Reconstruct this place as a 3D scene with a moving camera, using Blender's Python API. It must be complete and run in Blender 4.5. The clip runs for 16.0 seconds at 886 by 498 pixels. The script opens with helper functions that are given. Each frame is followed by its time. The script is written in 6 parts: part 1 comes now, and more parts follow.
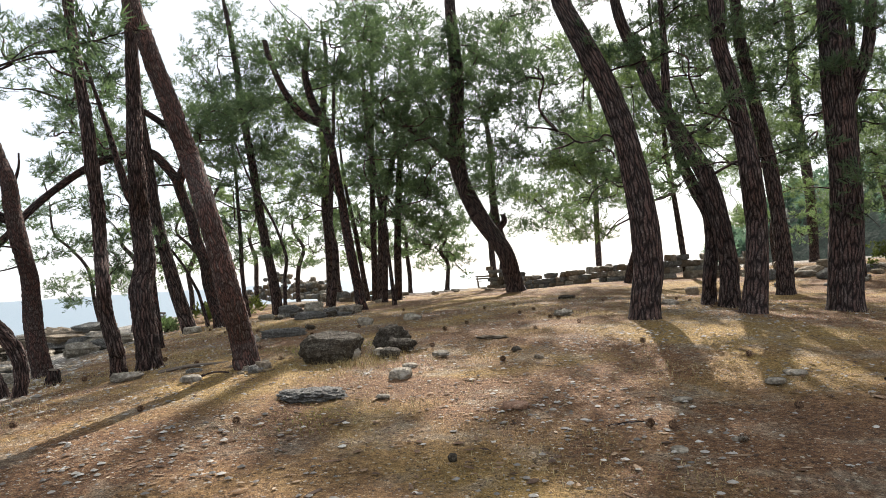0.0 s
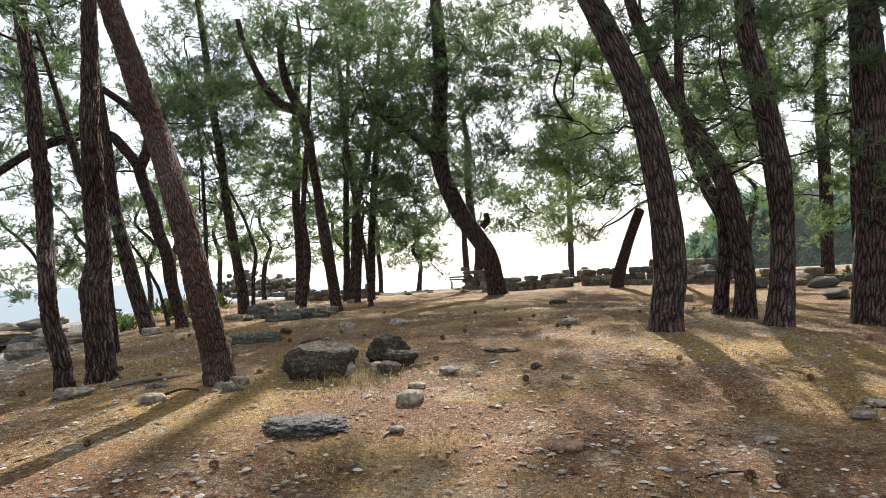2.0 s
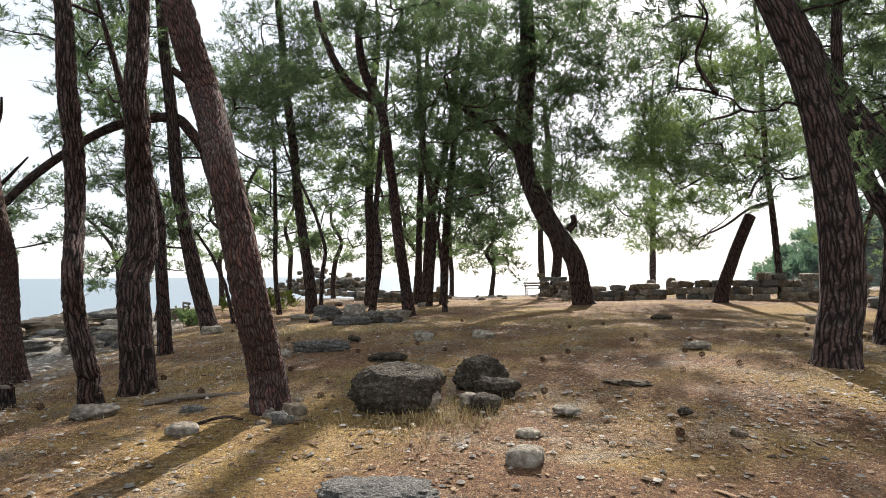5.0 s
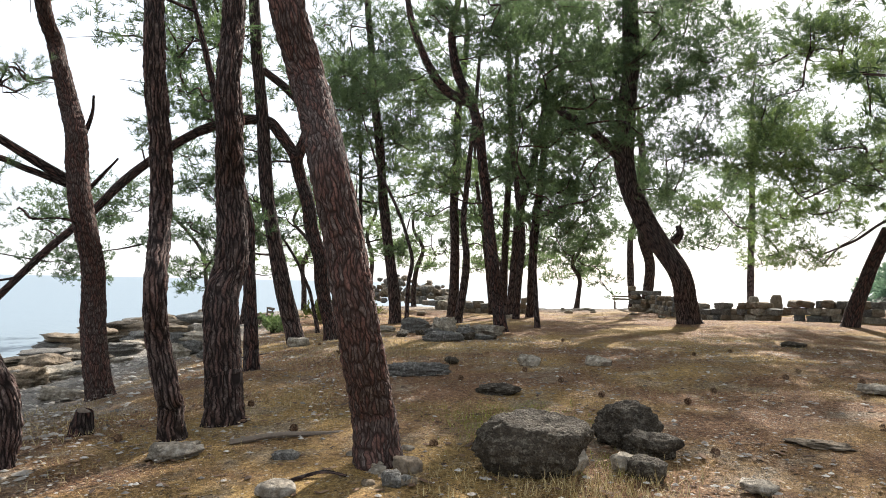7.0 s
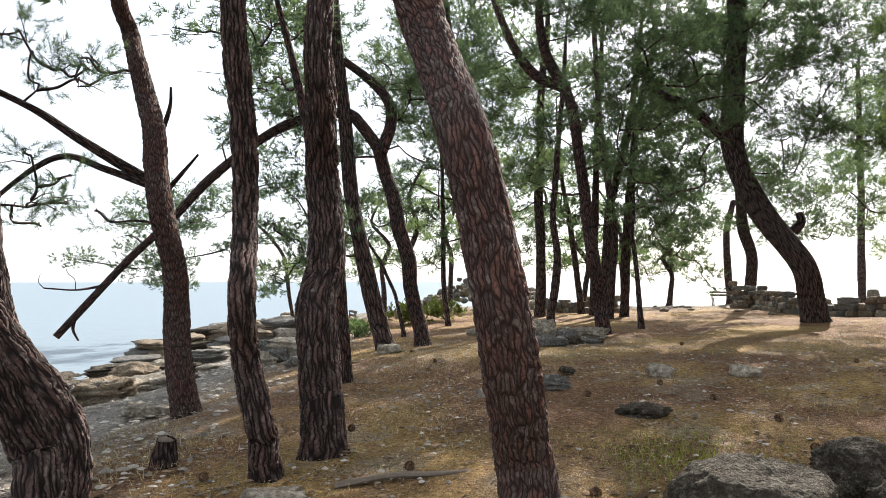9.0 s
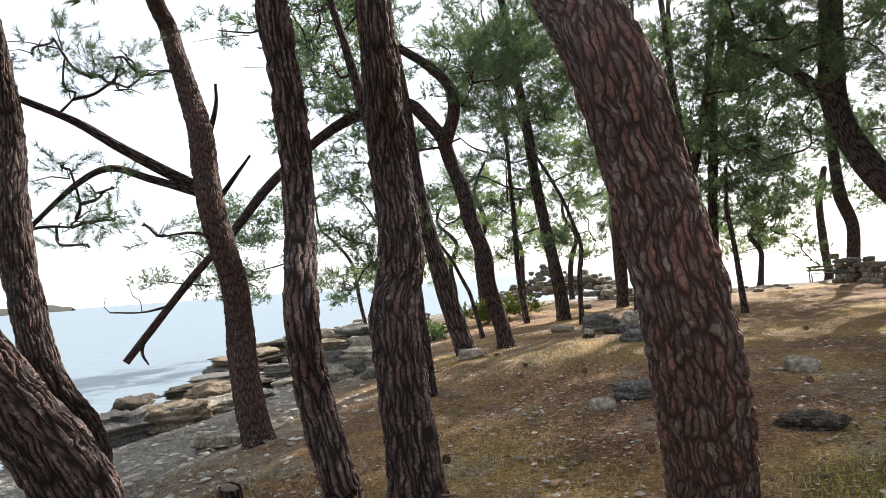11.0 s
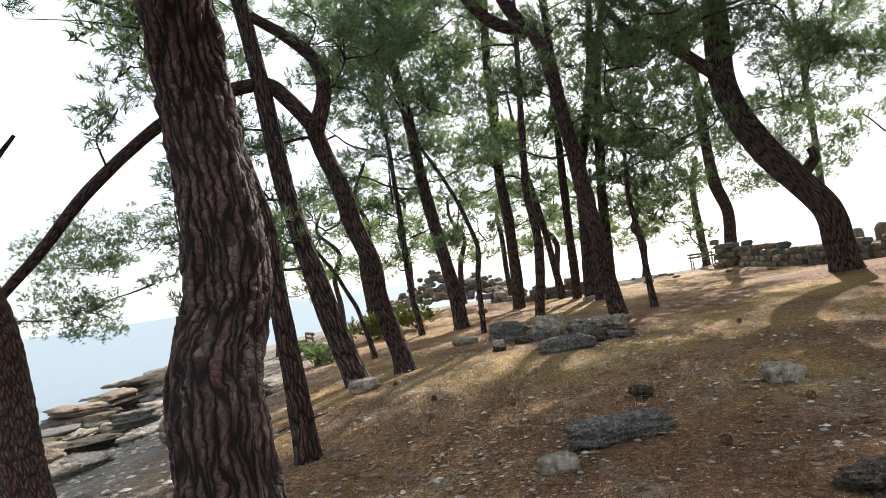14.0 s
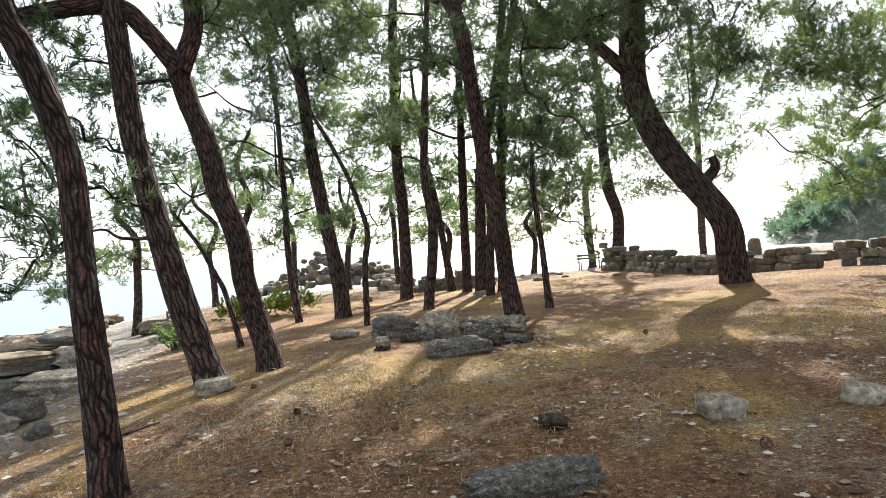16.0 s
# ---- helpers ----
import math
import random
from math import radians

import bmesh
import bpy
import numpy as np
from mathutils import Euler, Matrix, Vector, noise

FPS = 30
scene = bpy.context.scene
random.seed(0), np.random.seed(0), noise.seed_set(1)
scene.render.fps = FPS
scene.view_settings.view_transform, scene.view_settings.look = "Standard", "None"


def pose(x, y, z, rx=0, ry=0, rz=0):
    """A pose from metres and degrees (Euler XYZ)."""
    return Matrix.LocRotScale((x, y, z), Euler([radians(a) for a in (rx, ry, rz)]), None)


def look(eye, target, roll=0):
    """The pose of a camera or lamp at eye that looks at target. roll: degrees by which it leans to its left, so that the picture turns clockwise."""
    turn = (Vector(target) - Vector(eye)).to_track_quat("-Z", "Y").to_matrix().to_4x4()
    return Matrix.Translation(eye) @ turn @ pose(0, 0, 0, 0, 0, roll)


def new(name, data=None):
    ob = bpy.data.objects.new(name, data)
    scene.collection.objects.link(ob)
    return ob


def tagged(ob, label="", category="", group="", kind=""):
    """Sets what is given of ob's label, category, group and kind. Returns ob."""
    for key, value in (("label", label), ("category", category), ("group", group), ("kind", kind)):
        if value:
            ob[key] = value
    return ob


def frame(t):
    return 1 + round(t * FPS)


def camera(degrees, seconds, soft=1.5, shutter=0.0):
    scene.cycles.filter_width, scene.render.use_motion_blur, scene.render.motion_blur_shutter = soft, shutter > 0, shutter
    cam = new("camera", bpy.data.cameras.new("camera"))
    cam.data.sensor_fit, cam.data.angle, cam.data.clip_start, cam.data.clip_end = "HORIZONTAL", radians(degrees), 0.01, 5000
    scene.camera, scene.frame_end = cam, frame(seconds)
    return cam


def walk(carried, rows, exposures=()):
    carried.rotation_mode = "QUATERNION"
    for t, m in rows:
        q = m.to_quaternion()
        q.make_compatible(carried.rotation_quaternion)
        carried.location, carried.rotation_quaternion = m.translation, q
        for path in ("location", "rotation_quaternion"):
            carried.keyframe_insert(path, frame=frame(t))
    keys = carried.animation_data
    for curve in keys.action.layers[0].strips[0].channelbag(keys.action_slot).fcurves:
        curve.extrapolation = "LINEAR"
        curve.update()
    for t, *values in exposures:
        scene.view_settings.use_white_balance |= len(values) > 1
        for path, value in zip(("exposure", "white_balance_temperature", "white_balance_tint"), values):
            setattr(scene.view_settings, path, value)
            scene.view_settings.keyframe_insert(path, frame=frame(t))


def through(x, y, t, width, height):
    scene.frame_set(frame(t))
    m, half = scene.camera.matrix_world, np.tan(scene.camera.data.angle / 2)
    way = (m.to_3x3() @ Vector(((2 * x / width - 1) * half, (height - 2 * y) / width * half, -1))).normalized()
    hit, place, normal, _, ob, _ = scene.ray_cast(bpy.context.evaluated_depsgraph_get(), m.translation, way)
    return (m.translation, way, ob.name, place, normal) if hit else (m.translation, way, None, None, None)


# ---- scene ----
cam = camera(68.5, 16.0, soft=0.8)
EXPOSURE = 1.24
PATH = [
    (0, (-0.151, -0.818, 1.661), (-0.137, 1.181, 1.736), -3.7),
    (0.5, (-0.331, -0.418, 1.673), (-0.421, 1.579, 1.752), -3.9),
    (1, (-0.537, -0.104, 1.705), (-0.727, 1.885, 1.79), -3.4),
    (1.5, (-0.723, 0.282, 1.755), (-0.875, 2.274, 1.839), -3.1),
    (2, (-0.745, 0.561, 1.747), (-0.623, 2.557, 1.814), -2.5),
    (2.5, (-0.647, 0.966, 1.769), (-0.271, 2.929, 1.832), -1.7),
    (3, (-0.634, 1.272, 1.745), (-0.075, 3.191, 1.8), -0.5),
    (3.5, (-0.806, 1.631, 1.776), (-0.222, 3.542, 1.843), 0.4),
    (4, (-0.958, 1.929, 1.754), (-0.582, 3.892, 1.819), 0.3),
    (4.5, (-1.046, 2.262, 1.784), (-1.031, 4.26, 1.854), -0.2),
    (4.7, (-1.076, 2.389, 1.772), (-1.11, 4.387, 1.847), -0.3),
    (6.8, (-1.709, 3.648, 1.904), (-2.026, 5.62, 2.008), 0.9),
    (7, (-1.794, 3.776, 1.933), (-2.108, 5.748, 2.036), 1.1),
    (7.5, (-1.939, 4.043, 1.927), (-2.25, 6.016, 2.032), 1.7),
    (8, (-2.11, 4.353, 1.95), (-2.546, 6.302, 2.06), 1.5),
    (8.5, (-2.336, 4.653, 1.93), (-2.846, 6.584, 2.038), 0.7),
    (9, (-2.587, 4.968, 1.947), (-3.118, 6.893, 2.046), -0.1),
    (9.3, (-2.748, 5.106, 1.945), (-3.335, 7.015, 2.035), -1.2),
    (9.5, (-2.82, 5.246, 1.961), (-3.467, 7.136, 2.05), -2.4),
    (9.7, (-2.898, 5.368, 1.954), (-3.585, 7.244, 2.05), -3.0),
    (11.8, (-3.438, 6.584, 1.955), (-4.153, 8.449, 2.054), -4.5),
    (12, (-3.535, 6.735, 1.964), (-4.234, 8.607, 2.058), -4.6),
    (12.5, (-3.688, 7.06, 1.989), (-4.347, 8.946, 2.077), -5.4),
    (13, (-3.758, 7.425, 2.018), (-4.409, 9.314, 2.108), -6.4),
    (13.5, (-3.863, 7.868, 1.998), (-4.455, 9.776, 2.086), -7.1),
    (13.7, (-3.864, 8.004, 1.995), (-4.361, 9.94, 2.081), -7.6),
    (14, (-3.951, 8.284, 2.018), (-4.33, 10.246, 2.105), -8.3),
    (14.5, (-3.991, 8.698, 2.038), (-4.324, 10.669, 2.116), -8.2),
    (15, (-4.099, 9.097, 2.013), (-4.388, 11.075, 2.078), -6.9),
    (15.5, (-4.17, 9.473, 2.024), (-4.318, 11.467, 2.056), -5.5),
    (16, (-4.145, 9.857, 2.041), (-4.196, 11.857, 2.05), -4.1),
]
walk(cam, [(t, look(eye, target, roll)) for t, eye, target, roll in PATH], [(t, EXPOSURE + e) for t, e in ((0, -0.1), (1, -0.18), (2, -0.08), (3.2, 0.16), (3.9, 0.1), (4.5, -0.22), (7, 0.02), (9, 0.08), (12.5, 0.1), (14.5, 0.02), (15.2, -0.06), (16, 0.42))])

# ---- light ----
SUN_AZ, SUN_EL = 11.0, 35.0            # degrees east of straight ahead, degrees up
world = bpy.data.worlds.new("sky")
scene.world = world
world.use_nodes = True
wn, wl = world.node_tree.nodes, world.node_tree.links
sky = wn.new("ShaderNodeTexSky")
sky.sky_type, sky.sun_disc = "NISHITA", False
sky.sun_elevation, sky.sun_rotation = radians(SUN_EL), radians(SUN_AZ)
sky.air_density, sky.dust_density, sky.ozone_density = 1.0, 1.5, 1.0
hazy = wn.new("ShaderNodeMixRGB")
hazy.inputs[0].default_value = 0.7
hazy.inputs[2].default_value = (8.8, 9.3, 9.9, 1)
wl.new(sky.outputs[0], hazy.inputs[1])
wl.new(hazy.outputs[0], wn["Background"].inputs[0])
wn["Background"].inputs[1].default_value = 0.066
sun = new("sun", bpy.data.lights.new("sun", "SUN"))
sun.data.energy, sun.data.angle, sun.data.color = 5.0, radians(0.6), (1.0, 0.94, 0.86)
sa, se = radians(SUN_AZ), radians(SUN_EL)
TO_SUN = Vector((math.sin(sa) * math.cos(se), math.cos(sa) * math.cos(se), math.sin(se)))
sun.matrix_world = look(TO_SUN * 60, (0, 0, 0))


# ---- materials ----
def material(name, rough=0.9):
    m = bpy.data.materials.new(name)
    m.use_nodes = True
    n = m.node_tree.nodes
    n["Principled BSDF"].inputs["Roughness"].default_value = rough
    n["Principled BSDF"].inputs["Specular IOR Level"].default_value = 0.25
    return m, n, m.node_tree.links, n["Principled BSDF"]


def noise_node(n, l, vec, scale, detail=6, rough=0.6, distortion=0.0):
    t = n.new("ShaderNodeTexNoise")
    t.inputs["Scale"].default_value, t.inputs["Detail"].default_value = scale, detail
    t.inputs["Roughness"].default_value, t.inputs["Distortion"].default_value = rough, distortion
    l.new(vec, t.inputs["Vector"])
    return t.outputs["Fac"]


def ramp(n, l, fac, *stops):
    r = n.new("ShaderNodeValToRGB")
    e = r.color_ramp.elements
    while len(e) < len(stops):
        e.new(0.5)
    for el, (p, c) in zip(e, stops):
        el.position, el.color = p, (*c, 1) if len(c) == 3 else c
    l.new(fac, r.inputs[0])
    return r.outputs[0]


def mix(n, l, fac, a, b, mode="MIX"):
    x = n.new("ShaderNodeMixRGB")
    x.blend_type = mode
    for s, v in zip(x.inputs, (fac, a, b)):
        if isinstance(v, (int, float)):
            s.default_value = v
        elif isinstance(v, tuple):
            s.default_value = (*v, 1)
        else:
            l.new(v, s)
    return x.outputs[0]


def maths(n, l, op, a, b=0.0):
    x = n.new("ShaderNodeMath")
    x.operation = op
    for s, v in zip(x.inputs, (a, b)):
        if isinstance(v, (int, float)):
            s.default_value = v
        else:
            l.new(v, s)
    return x.outputs[0]


def bump(n, l, height, strength, distance, bsdf, after=None):
    b = n.new("ShaderNodeBump")
    b.inputs["Strength"].default_value, b.inputs["Distance"].default_value = strength, distance
    l.new(height, b.inputs["Height"])
    if after:
        l.new(after, b.inputs["Normal"])
    l.new(b.outputs[0], bsdf.inputs["Normal"])
    return b.outputs[0]


def coords(n, l, kind="Object", scale=(1, 1, 1)):
    c = n.new("ShaderNodeTexCoord")
    m = n.new("ShaderNodeMapping")
    m.inputs["Scale"].default_value = scale
    l.new(c.outputs[kind], m.inputs["Vector"])
    return m.outputs[0]


def bark_material(name, red, deep=0.0, crack=1.0, pale=1.0, wide=27, long=3.1, tone=1.0, gap=(0.014, 0.009, 0.008)):
    """Long scaly plates between dark wavy fissures; deep is the relief of thick boles in metres."""
    m, n, l, b = material(name, 0.92)
    uv = coords(n, l, "UV", (1, 1, 1))
    wave = n.new("ShaderNodeTexNoise")
    wave.inputs["Scale"].default_value, wave.inputs["Detail"].default_value = 4.5, 3
    l.new(uv, wave.inputs["Vector"])
    ripple = n.new("ShaderNodeTexNoise")
    ripple.inputs["Scale"].default_value, ripple.inputs["Detail"].default_value = 24.0, 3
    l.new(uv, ripple.inputs["Vector"])
    bent = mix(n, l, 0.022, mix(n, l, 0.085, uv, wave.outputs["Color"], "ADD"), ripple.outputs["Color"], "ADD")
    def cells(sx, sy, feature, smooth=False):
        mp = n.new("ShaderNodeMapping")
        mp.inputs["Scale"].default_value = (sx, sy, 1)
        l.new(bent, mp.inputs["Vector"])
        v = n.new("ShaderNodeTexVoronoi")
        v.voronoi_dimensions, v.feature = "2D", feature
        v.inputs["Scale"].default_value = 1.0
        l.new(mp.outputs[0], v.inputs["Vector"])
        return v
    grain = noise_node(n, l, coords(n, l, "UV", (1.0, 0.45, 1)), 110, 5, 0.75)
    big = noise_node(n, l, uv, 2.2, 4)
    shade = n.new("ShaderNodeSeparateColor")
    l.new(cells(wide, long, "F1").outputs["Color"], shade.inputs[0])
    small = n.new("ShaderNodeSeparateColor")
    l.new(cells(52, 24, "F1").outputs["Color"], small.inputs[0])
    plate = ramp(n, l, cells(wide, long, "DISTANCE_TO_EDGE").outputs["Distance"], (0.05 * crack, (0, 0, 0)), (0.17 * crack, (0.55, 0.55, 0.55)), (0.34 * crack, (1, 1, 1)))
    scale = ramp(n, l, cells(52, 24, "DISTANCE_TO_EDGE").outputs["Distance"], (0.0, (0, 0, 0)), (0.16, (1, 1, 1)))
    col = ramp(n, l, small.outputs[0], (0.0, (0.05 * tone, 0.035 * tone, 0.03 * tone)), (0.55, (0.092 * tone, 0.066 * tone, 0.058 * tone)), (1.0, (0.165 * tone, 0.13 * tone, 0.116 * tone)))
    ruddy = mix(n, l, small.outputs[1], (0.1 * pale, 0.046 * pale, 0.037 * pale), (0.21 * pale, 0.104 * pale, 0.083 * pale))
    patch = ramp(n, l, maths(n, l, "ADD", maths(n, l, "MULTIPLY", big, 0.6), maths(n, l, "MULTIPLY", shade.outputs[0], 0.4)), (0.42, (0, 0, 0)), (0.62, (red, red, red)))
    col = mix(n, l, patch, col, ruddy)
    col = mix(n, l, 0.75, col, ramp(n, l, grain, (0.3, (0.4, 0.39, 0.39)), (0.7, (1.4, 1.4, 1.4))), "MULTIPLY")
    col = mix(n, l, maths(n, l, "ADD", 0.35, maths(n, l, "MULTIPLY", scale, 0.65)), (0.04, 0.027, 0.024), col)
    l.new(mix(n, l, plate, gap, col), b.inputs["Base Color"])
    h = maths(n, l, "MULTIPLY", plate, maths(n, l, "ADD", 0.65, maths(n, l, "MULTIPLY", shade.outputs[1], 0.5)))
    h = maths(n, l, "ADD", h, maths(n, l, "MULTIPLY", maths(n, l, "MULTIPLY", scale, plate), maths(n, l, "ADD", 0.08, maths(n, l, "MULTIPLY", small.outputs[2], 0.3))))
    h = maths(n, l, "ADD", h, maths(n, l, "MULTIPLY", grain, 0.14))
    if deep:
        d = n.new("ShaderNodeDisplacement")
        d.inputs["Midlevel"].default_value, d.inputs["Scale"].default_value = 0.9, deep
        l.new(h, d.inputs["Height"])
        l.new(d.outputs[0], n["Material Output"].inputs["Displacement"])
        m.displacement_method = "BOTH"
    else:
        bump(n, l, h, 1.0, 0.04, b)
    return m


def needle_material(name, dark, light, through=0.42):
    m, n, l, b = material(name, 0.6)
    g = n.new("ShaderNodeNewGeometry")
    oi = n.new("ShaderNodeObjectInfo")
    patch = noise_node(n, l, coords(n, l, "Object"), 0.9, 2)
    f = maths(n, l, "ADD", maths(n, l, "MULTIPLY", g.outputs["Random Per Island"], 0.5), maths(n, l, "MULTIPLY", patch, 0.6))
    f = maths(n, l, "ADD", f, maths(n, l, "MULTIPLY", oi.outputs["Random"], 0.2))
    col = ramp(n, l, f, (0.3, dark), (0.95, light))
    l.new(col, b.inputs["Base Color"])
    t = n.new("ShaderNodeBsdfTranslucent")
    l.new(mix(n, l, 1.0, col, (1.22, 1.36, 1.0), "MULTIPLY"), t.inputs["Color"])
    mx = n.new("ShaderNodeMixShader")
    mx.inputs[0].default_value = through
    l.new(b.outputs[0], mx.inputs[1])
    l.new(t.outputs[0], mx.inputs[2])
    l.new(mx.outputs[0], n["Material Output"].inputs["Surface"])
    return m


def stone_material(name, base, lichen, spots=0.5, scale=1.0):
    m, n, l, b = material(name, 0.93)
    c = coords(n, l, "Object")
    a = noise_node(n, l, c, 3.2 * scale, 8, 0.65)
    f = noise_node(n, l, c, 22 * scale, 8, 0.7)
    p = noise_node(n, l, c, 7 * scale, 4, 0.6, 0.6)
    oi = n.new("ShaderNodeObjectInfo")
    col = ramp(n, l, a, (0.3, tuple(v * 0.55 for v in base)), (0.55, base), (0.78, tuple(min(1, v * 1.35) for v in base)))
    col = mix(n, l, ramp(n, l, p, (0.5, (0, 0, 0)), (0.62, (spots, spots, spots))), col, lichen)
    col = mix(n, l, 0.85, col, ramp(n, l, f, (0.34, (0.34, 0.32, 0.3)), (0.66, (1.32, 1.31, 1.28))), "MULTIPLY")
    col = mix(n, l, 0.6, col, ramp(n, l, oi.outputs["Random"], (0.0, (0.7, 0.68, 0.66)), (1.0, (1.2, 1.17, 1.1))), "MULTIPLY")
    l.new(col, b.inputs["Base Color"])
    h = maths(n, l, "ADD", maths(n, l, "MULTIPLY", a, 0.6), f)
    pit = n.new("ShaderNodeTexVoronoi")
    pit.inputs["Scale"].default_value = 14 * scale
    l.new(c, pit.inputs["Vector"])
    h = maths(n, l, "ADD", h, maths(n, l, "MULTIPLY", pit.outputs["Distance"], 0.7))
    bump(n, l, h, 1.0, 0.04, b)
    return m


def ground_material():
    m, n, l, b = material("forest_floor", 0.95)
    c = coords(n, l, "Object")
    big = noise_node(n, l, c, 0.33, 4, 0.55, 0.4)
    mid = noise_node(n, l, c, 1.25, 6, 0.65, 0.3)
    litter = noise_node(n, l, c, 17, 8, 0.78)
    fine = noise_node(n, l, c, 75, 5, 0.75)
    dirt = noise_node(n, l, c, 0.8, 5, 0.6)
    needles = ramp(n, l, litter, (0.32, (0.044, 0.025, 0.016)), (0.5, (0.2, 0.102, 0.05)), (0.68, (0.46, 0.285, 0.15)))
    grass = ramp(n, l, litter, (0.3, (0.11, 0.072, 0.028)), (0.52, (0.37, 0.24, 0.078)), (0.72, (0.62, 0.46, 0.19)))
    earth = ramp(n, l, litter, (0.28, (0.09, 0.073, 0.058)), (0.5, (0.31, 0.247, 0.178)), (0.72, (0.63, 0.54, 0.42)))
    col = mix(n, l, ramp(n, l, big, (0.46, (0, 0, 0)), (0.6, (0.85, 0.85, 0.85))), needles, grass)
    col = mix(n, l, ramp(n, l, mid, (0.53, (0, 0, 0)), (0.66, (0.8, 0.8, 0.8))), col, earth)
    # shore: bare grey pebbles towards the water and along the far spit
    sep = n.new("ShaderNodeSeparateXYZ")
    l.new(c, sep.inputs[0])
    sea = maths(n, l, "ADD", maths(n, l, "MULTIPLY", sep.outputs["X"], -1.0), maths(n, l, "MULTIPLY", sep.outputs["Y"], -0.30))
    sea = maths(n, l, "ADD", sea, maths(n, l, "MULTIPLY", maths(n, l, "SUBTRACT", dirt, 0.5), 5.0))
    far = maths(n, l, "ADD", sep.outputs["Y"], maths(n, l, "MULTIPLY", maths(n, l, "SUBTRACT", dirt, 0.5), 14.0))
    shore = ramp(n, l, maths(n, l, "MULTIPLY", maths(n, l, "ADD", sea, -3.6), 0.4), (0.0, (0, 0, 0)), (1.0, (1, 1, 1)))
    spit = ramp(n, l, maths(n, l, "MULTIPLY", maths(n, l, "SUBTRACT", far, 40.0), 0.12), (0.0, (0, 0, 0)), (1.0, (0.9, 0.9, 0.9)))
    pebble = ramp(n, l, litter, (0.3, (0.1, 0.092, 0.083)), (0.5, (0.25, 0.236, 0.215)), (0.72, (0.45, 0.43, 0.4)))
    col = mix(n, l, mix(n, l, 1.0, shore, spit, "LIGHTEN"), col, pebble)
    col = mix(n, l, 0.8, col, ramp(n, l, fine, (0.36, (0.24, 0.22, 0.2)), (0.63, (1.55, 1.52, 1.46))), "MULTIPLY")
    col = mix(n, l, 0.5, col, ramp(n, l, dirt, (0.35, (0.62, 0.6, 0.58)), (0.65, (1.12, 1.1, 1.06))), "MULTIPLY")
    h = maths(n, l, "ADD", litter, maths(n, l, "MULTIPLY", fine, 0.5))
    for scale, size, share, tone in ((17, 0.3, 0.8, (0.5, 0.43, 0.33)), (34, 0.32, 0.74, (0.44, 0.35, 0.24)), (24, 0.3, 0.8, (0.03, 0.02, 0.014)), (52, 0.34, 0.7, (0.045, 0.028, 0.018))):
        v = n.new("ShaderNodeTexVoronoi")
        v.inputs["Scale"].default_value = scale
        l.new(c, v.inputs["Vector"])
        sep2 = n.new("ShaderNodeSeparateColor")
        l.new(v.outputs["Color"], sep2.inputs[0])
        near = ramp(n, l, v.outputs["Distance"], (size * 0.75, (1, 1, 1)), (size, (0, 0, 0)))
        pick = maths(n, l, "GREATER_THAN", maths(n, l, "ADD", sep2.outputs[0], maths(n, l, "MULTIPLY", maths(n, l, "SUBTRACT", mid, 0.5), 0.5)), share)
        chip = maths(n, l, "MULTIPLY", near, pick)
        col = mix(n, l, maths(n, l, "MULTIPLY", chip, 0.85), col, tone)
        h = maths(n, l, "ADD", h, maths(n, l, "MULTIPLY", chip, 0.5))
    l.new(col, b.inputs["Base Color"])
    bump(n, l, h, 1.0, 0.05, b)
    return m


def random_material(name, *stops, rough=0.9, grain=40):
    """Loose bits, each with its own tint."""
    m, n, l, b = material(name, rough)
    g = n.new("ShaderNodeNewGeometry")
    col = ramp(n, l, g.outputs["Random Per Island"], *stops)
    f = noise_node(n, l, coords(n, l, "Object"), grain, 4, 0.7)
    l.new(mix(n, l, 0.6, col, ramp(n, l, f, (0.3, (0.55, 0.55, 0.55)), (0.7, (1.25, 1.25, 1.25))), "MULTIPLY"), b.inputs["Base Color"])
    bump(n, l, f, 0.5, 0.01, b)
    return m


def water_material():
    m, n, l, b = material("sea_water", 0.4)
    b.inputs["Base Color"].default_value = (0.16, 0.205, 0.24, 1)
    b.inputs["Specular IOR Level"].default_value = 0.2
    b.inputs["IOR"].default_value = 1.33
    c = coords(n, l, "Object", (1.0, 1.6, 1))
    h = maths(n, l, "ADD", noise_node(n, l, c, 1.2, 4), maths(n, l, "MULTIPLY", noise_node(n, l, c, 0.14, 3), 2.0))
    bump(n, l, h, 0.35, 0.12, b)
    return m


BARK = bark_material("grey_brown_bark", 0.4, 0.0, 0.9, 1.2, 19, 2.4, 1.35)
BARK_RED = bark_material("red_brown_bark", 0.95, 0.0, 0.8, 1.1, 24, 4.0)
BARK_DEEP = bark_material("thick_grey_brown_bark", 0.4, 0.02, 1.0, 1.1, 31, 3.0, 1.2)
BARK_RED_DEEP = bark_material("thick_red_brown_bark", 0.85, 0.012, 0.75, 0.95, 40, 7.5, 1.1, (0.028, 0.016, 0.013))
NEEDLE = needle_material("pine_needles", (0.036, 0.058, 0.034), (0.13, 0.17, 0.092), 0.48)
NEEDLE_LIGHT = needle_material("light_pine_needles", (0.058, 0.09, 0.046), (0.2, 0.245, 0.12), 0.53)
# brighter needle copy for R13, with sunlight put into its colour
NEEDLE_SUNLIT = needle_material("sun_tinted_pine_needles", (0.06, 0.092, 0.042), (0.22, 0.265, 0.115), 0.55)
LEAF = needle_material("shrub_leaves", (0.07, 0.09, 0.02), (0.22, 0.23, 0.06))
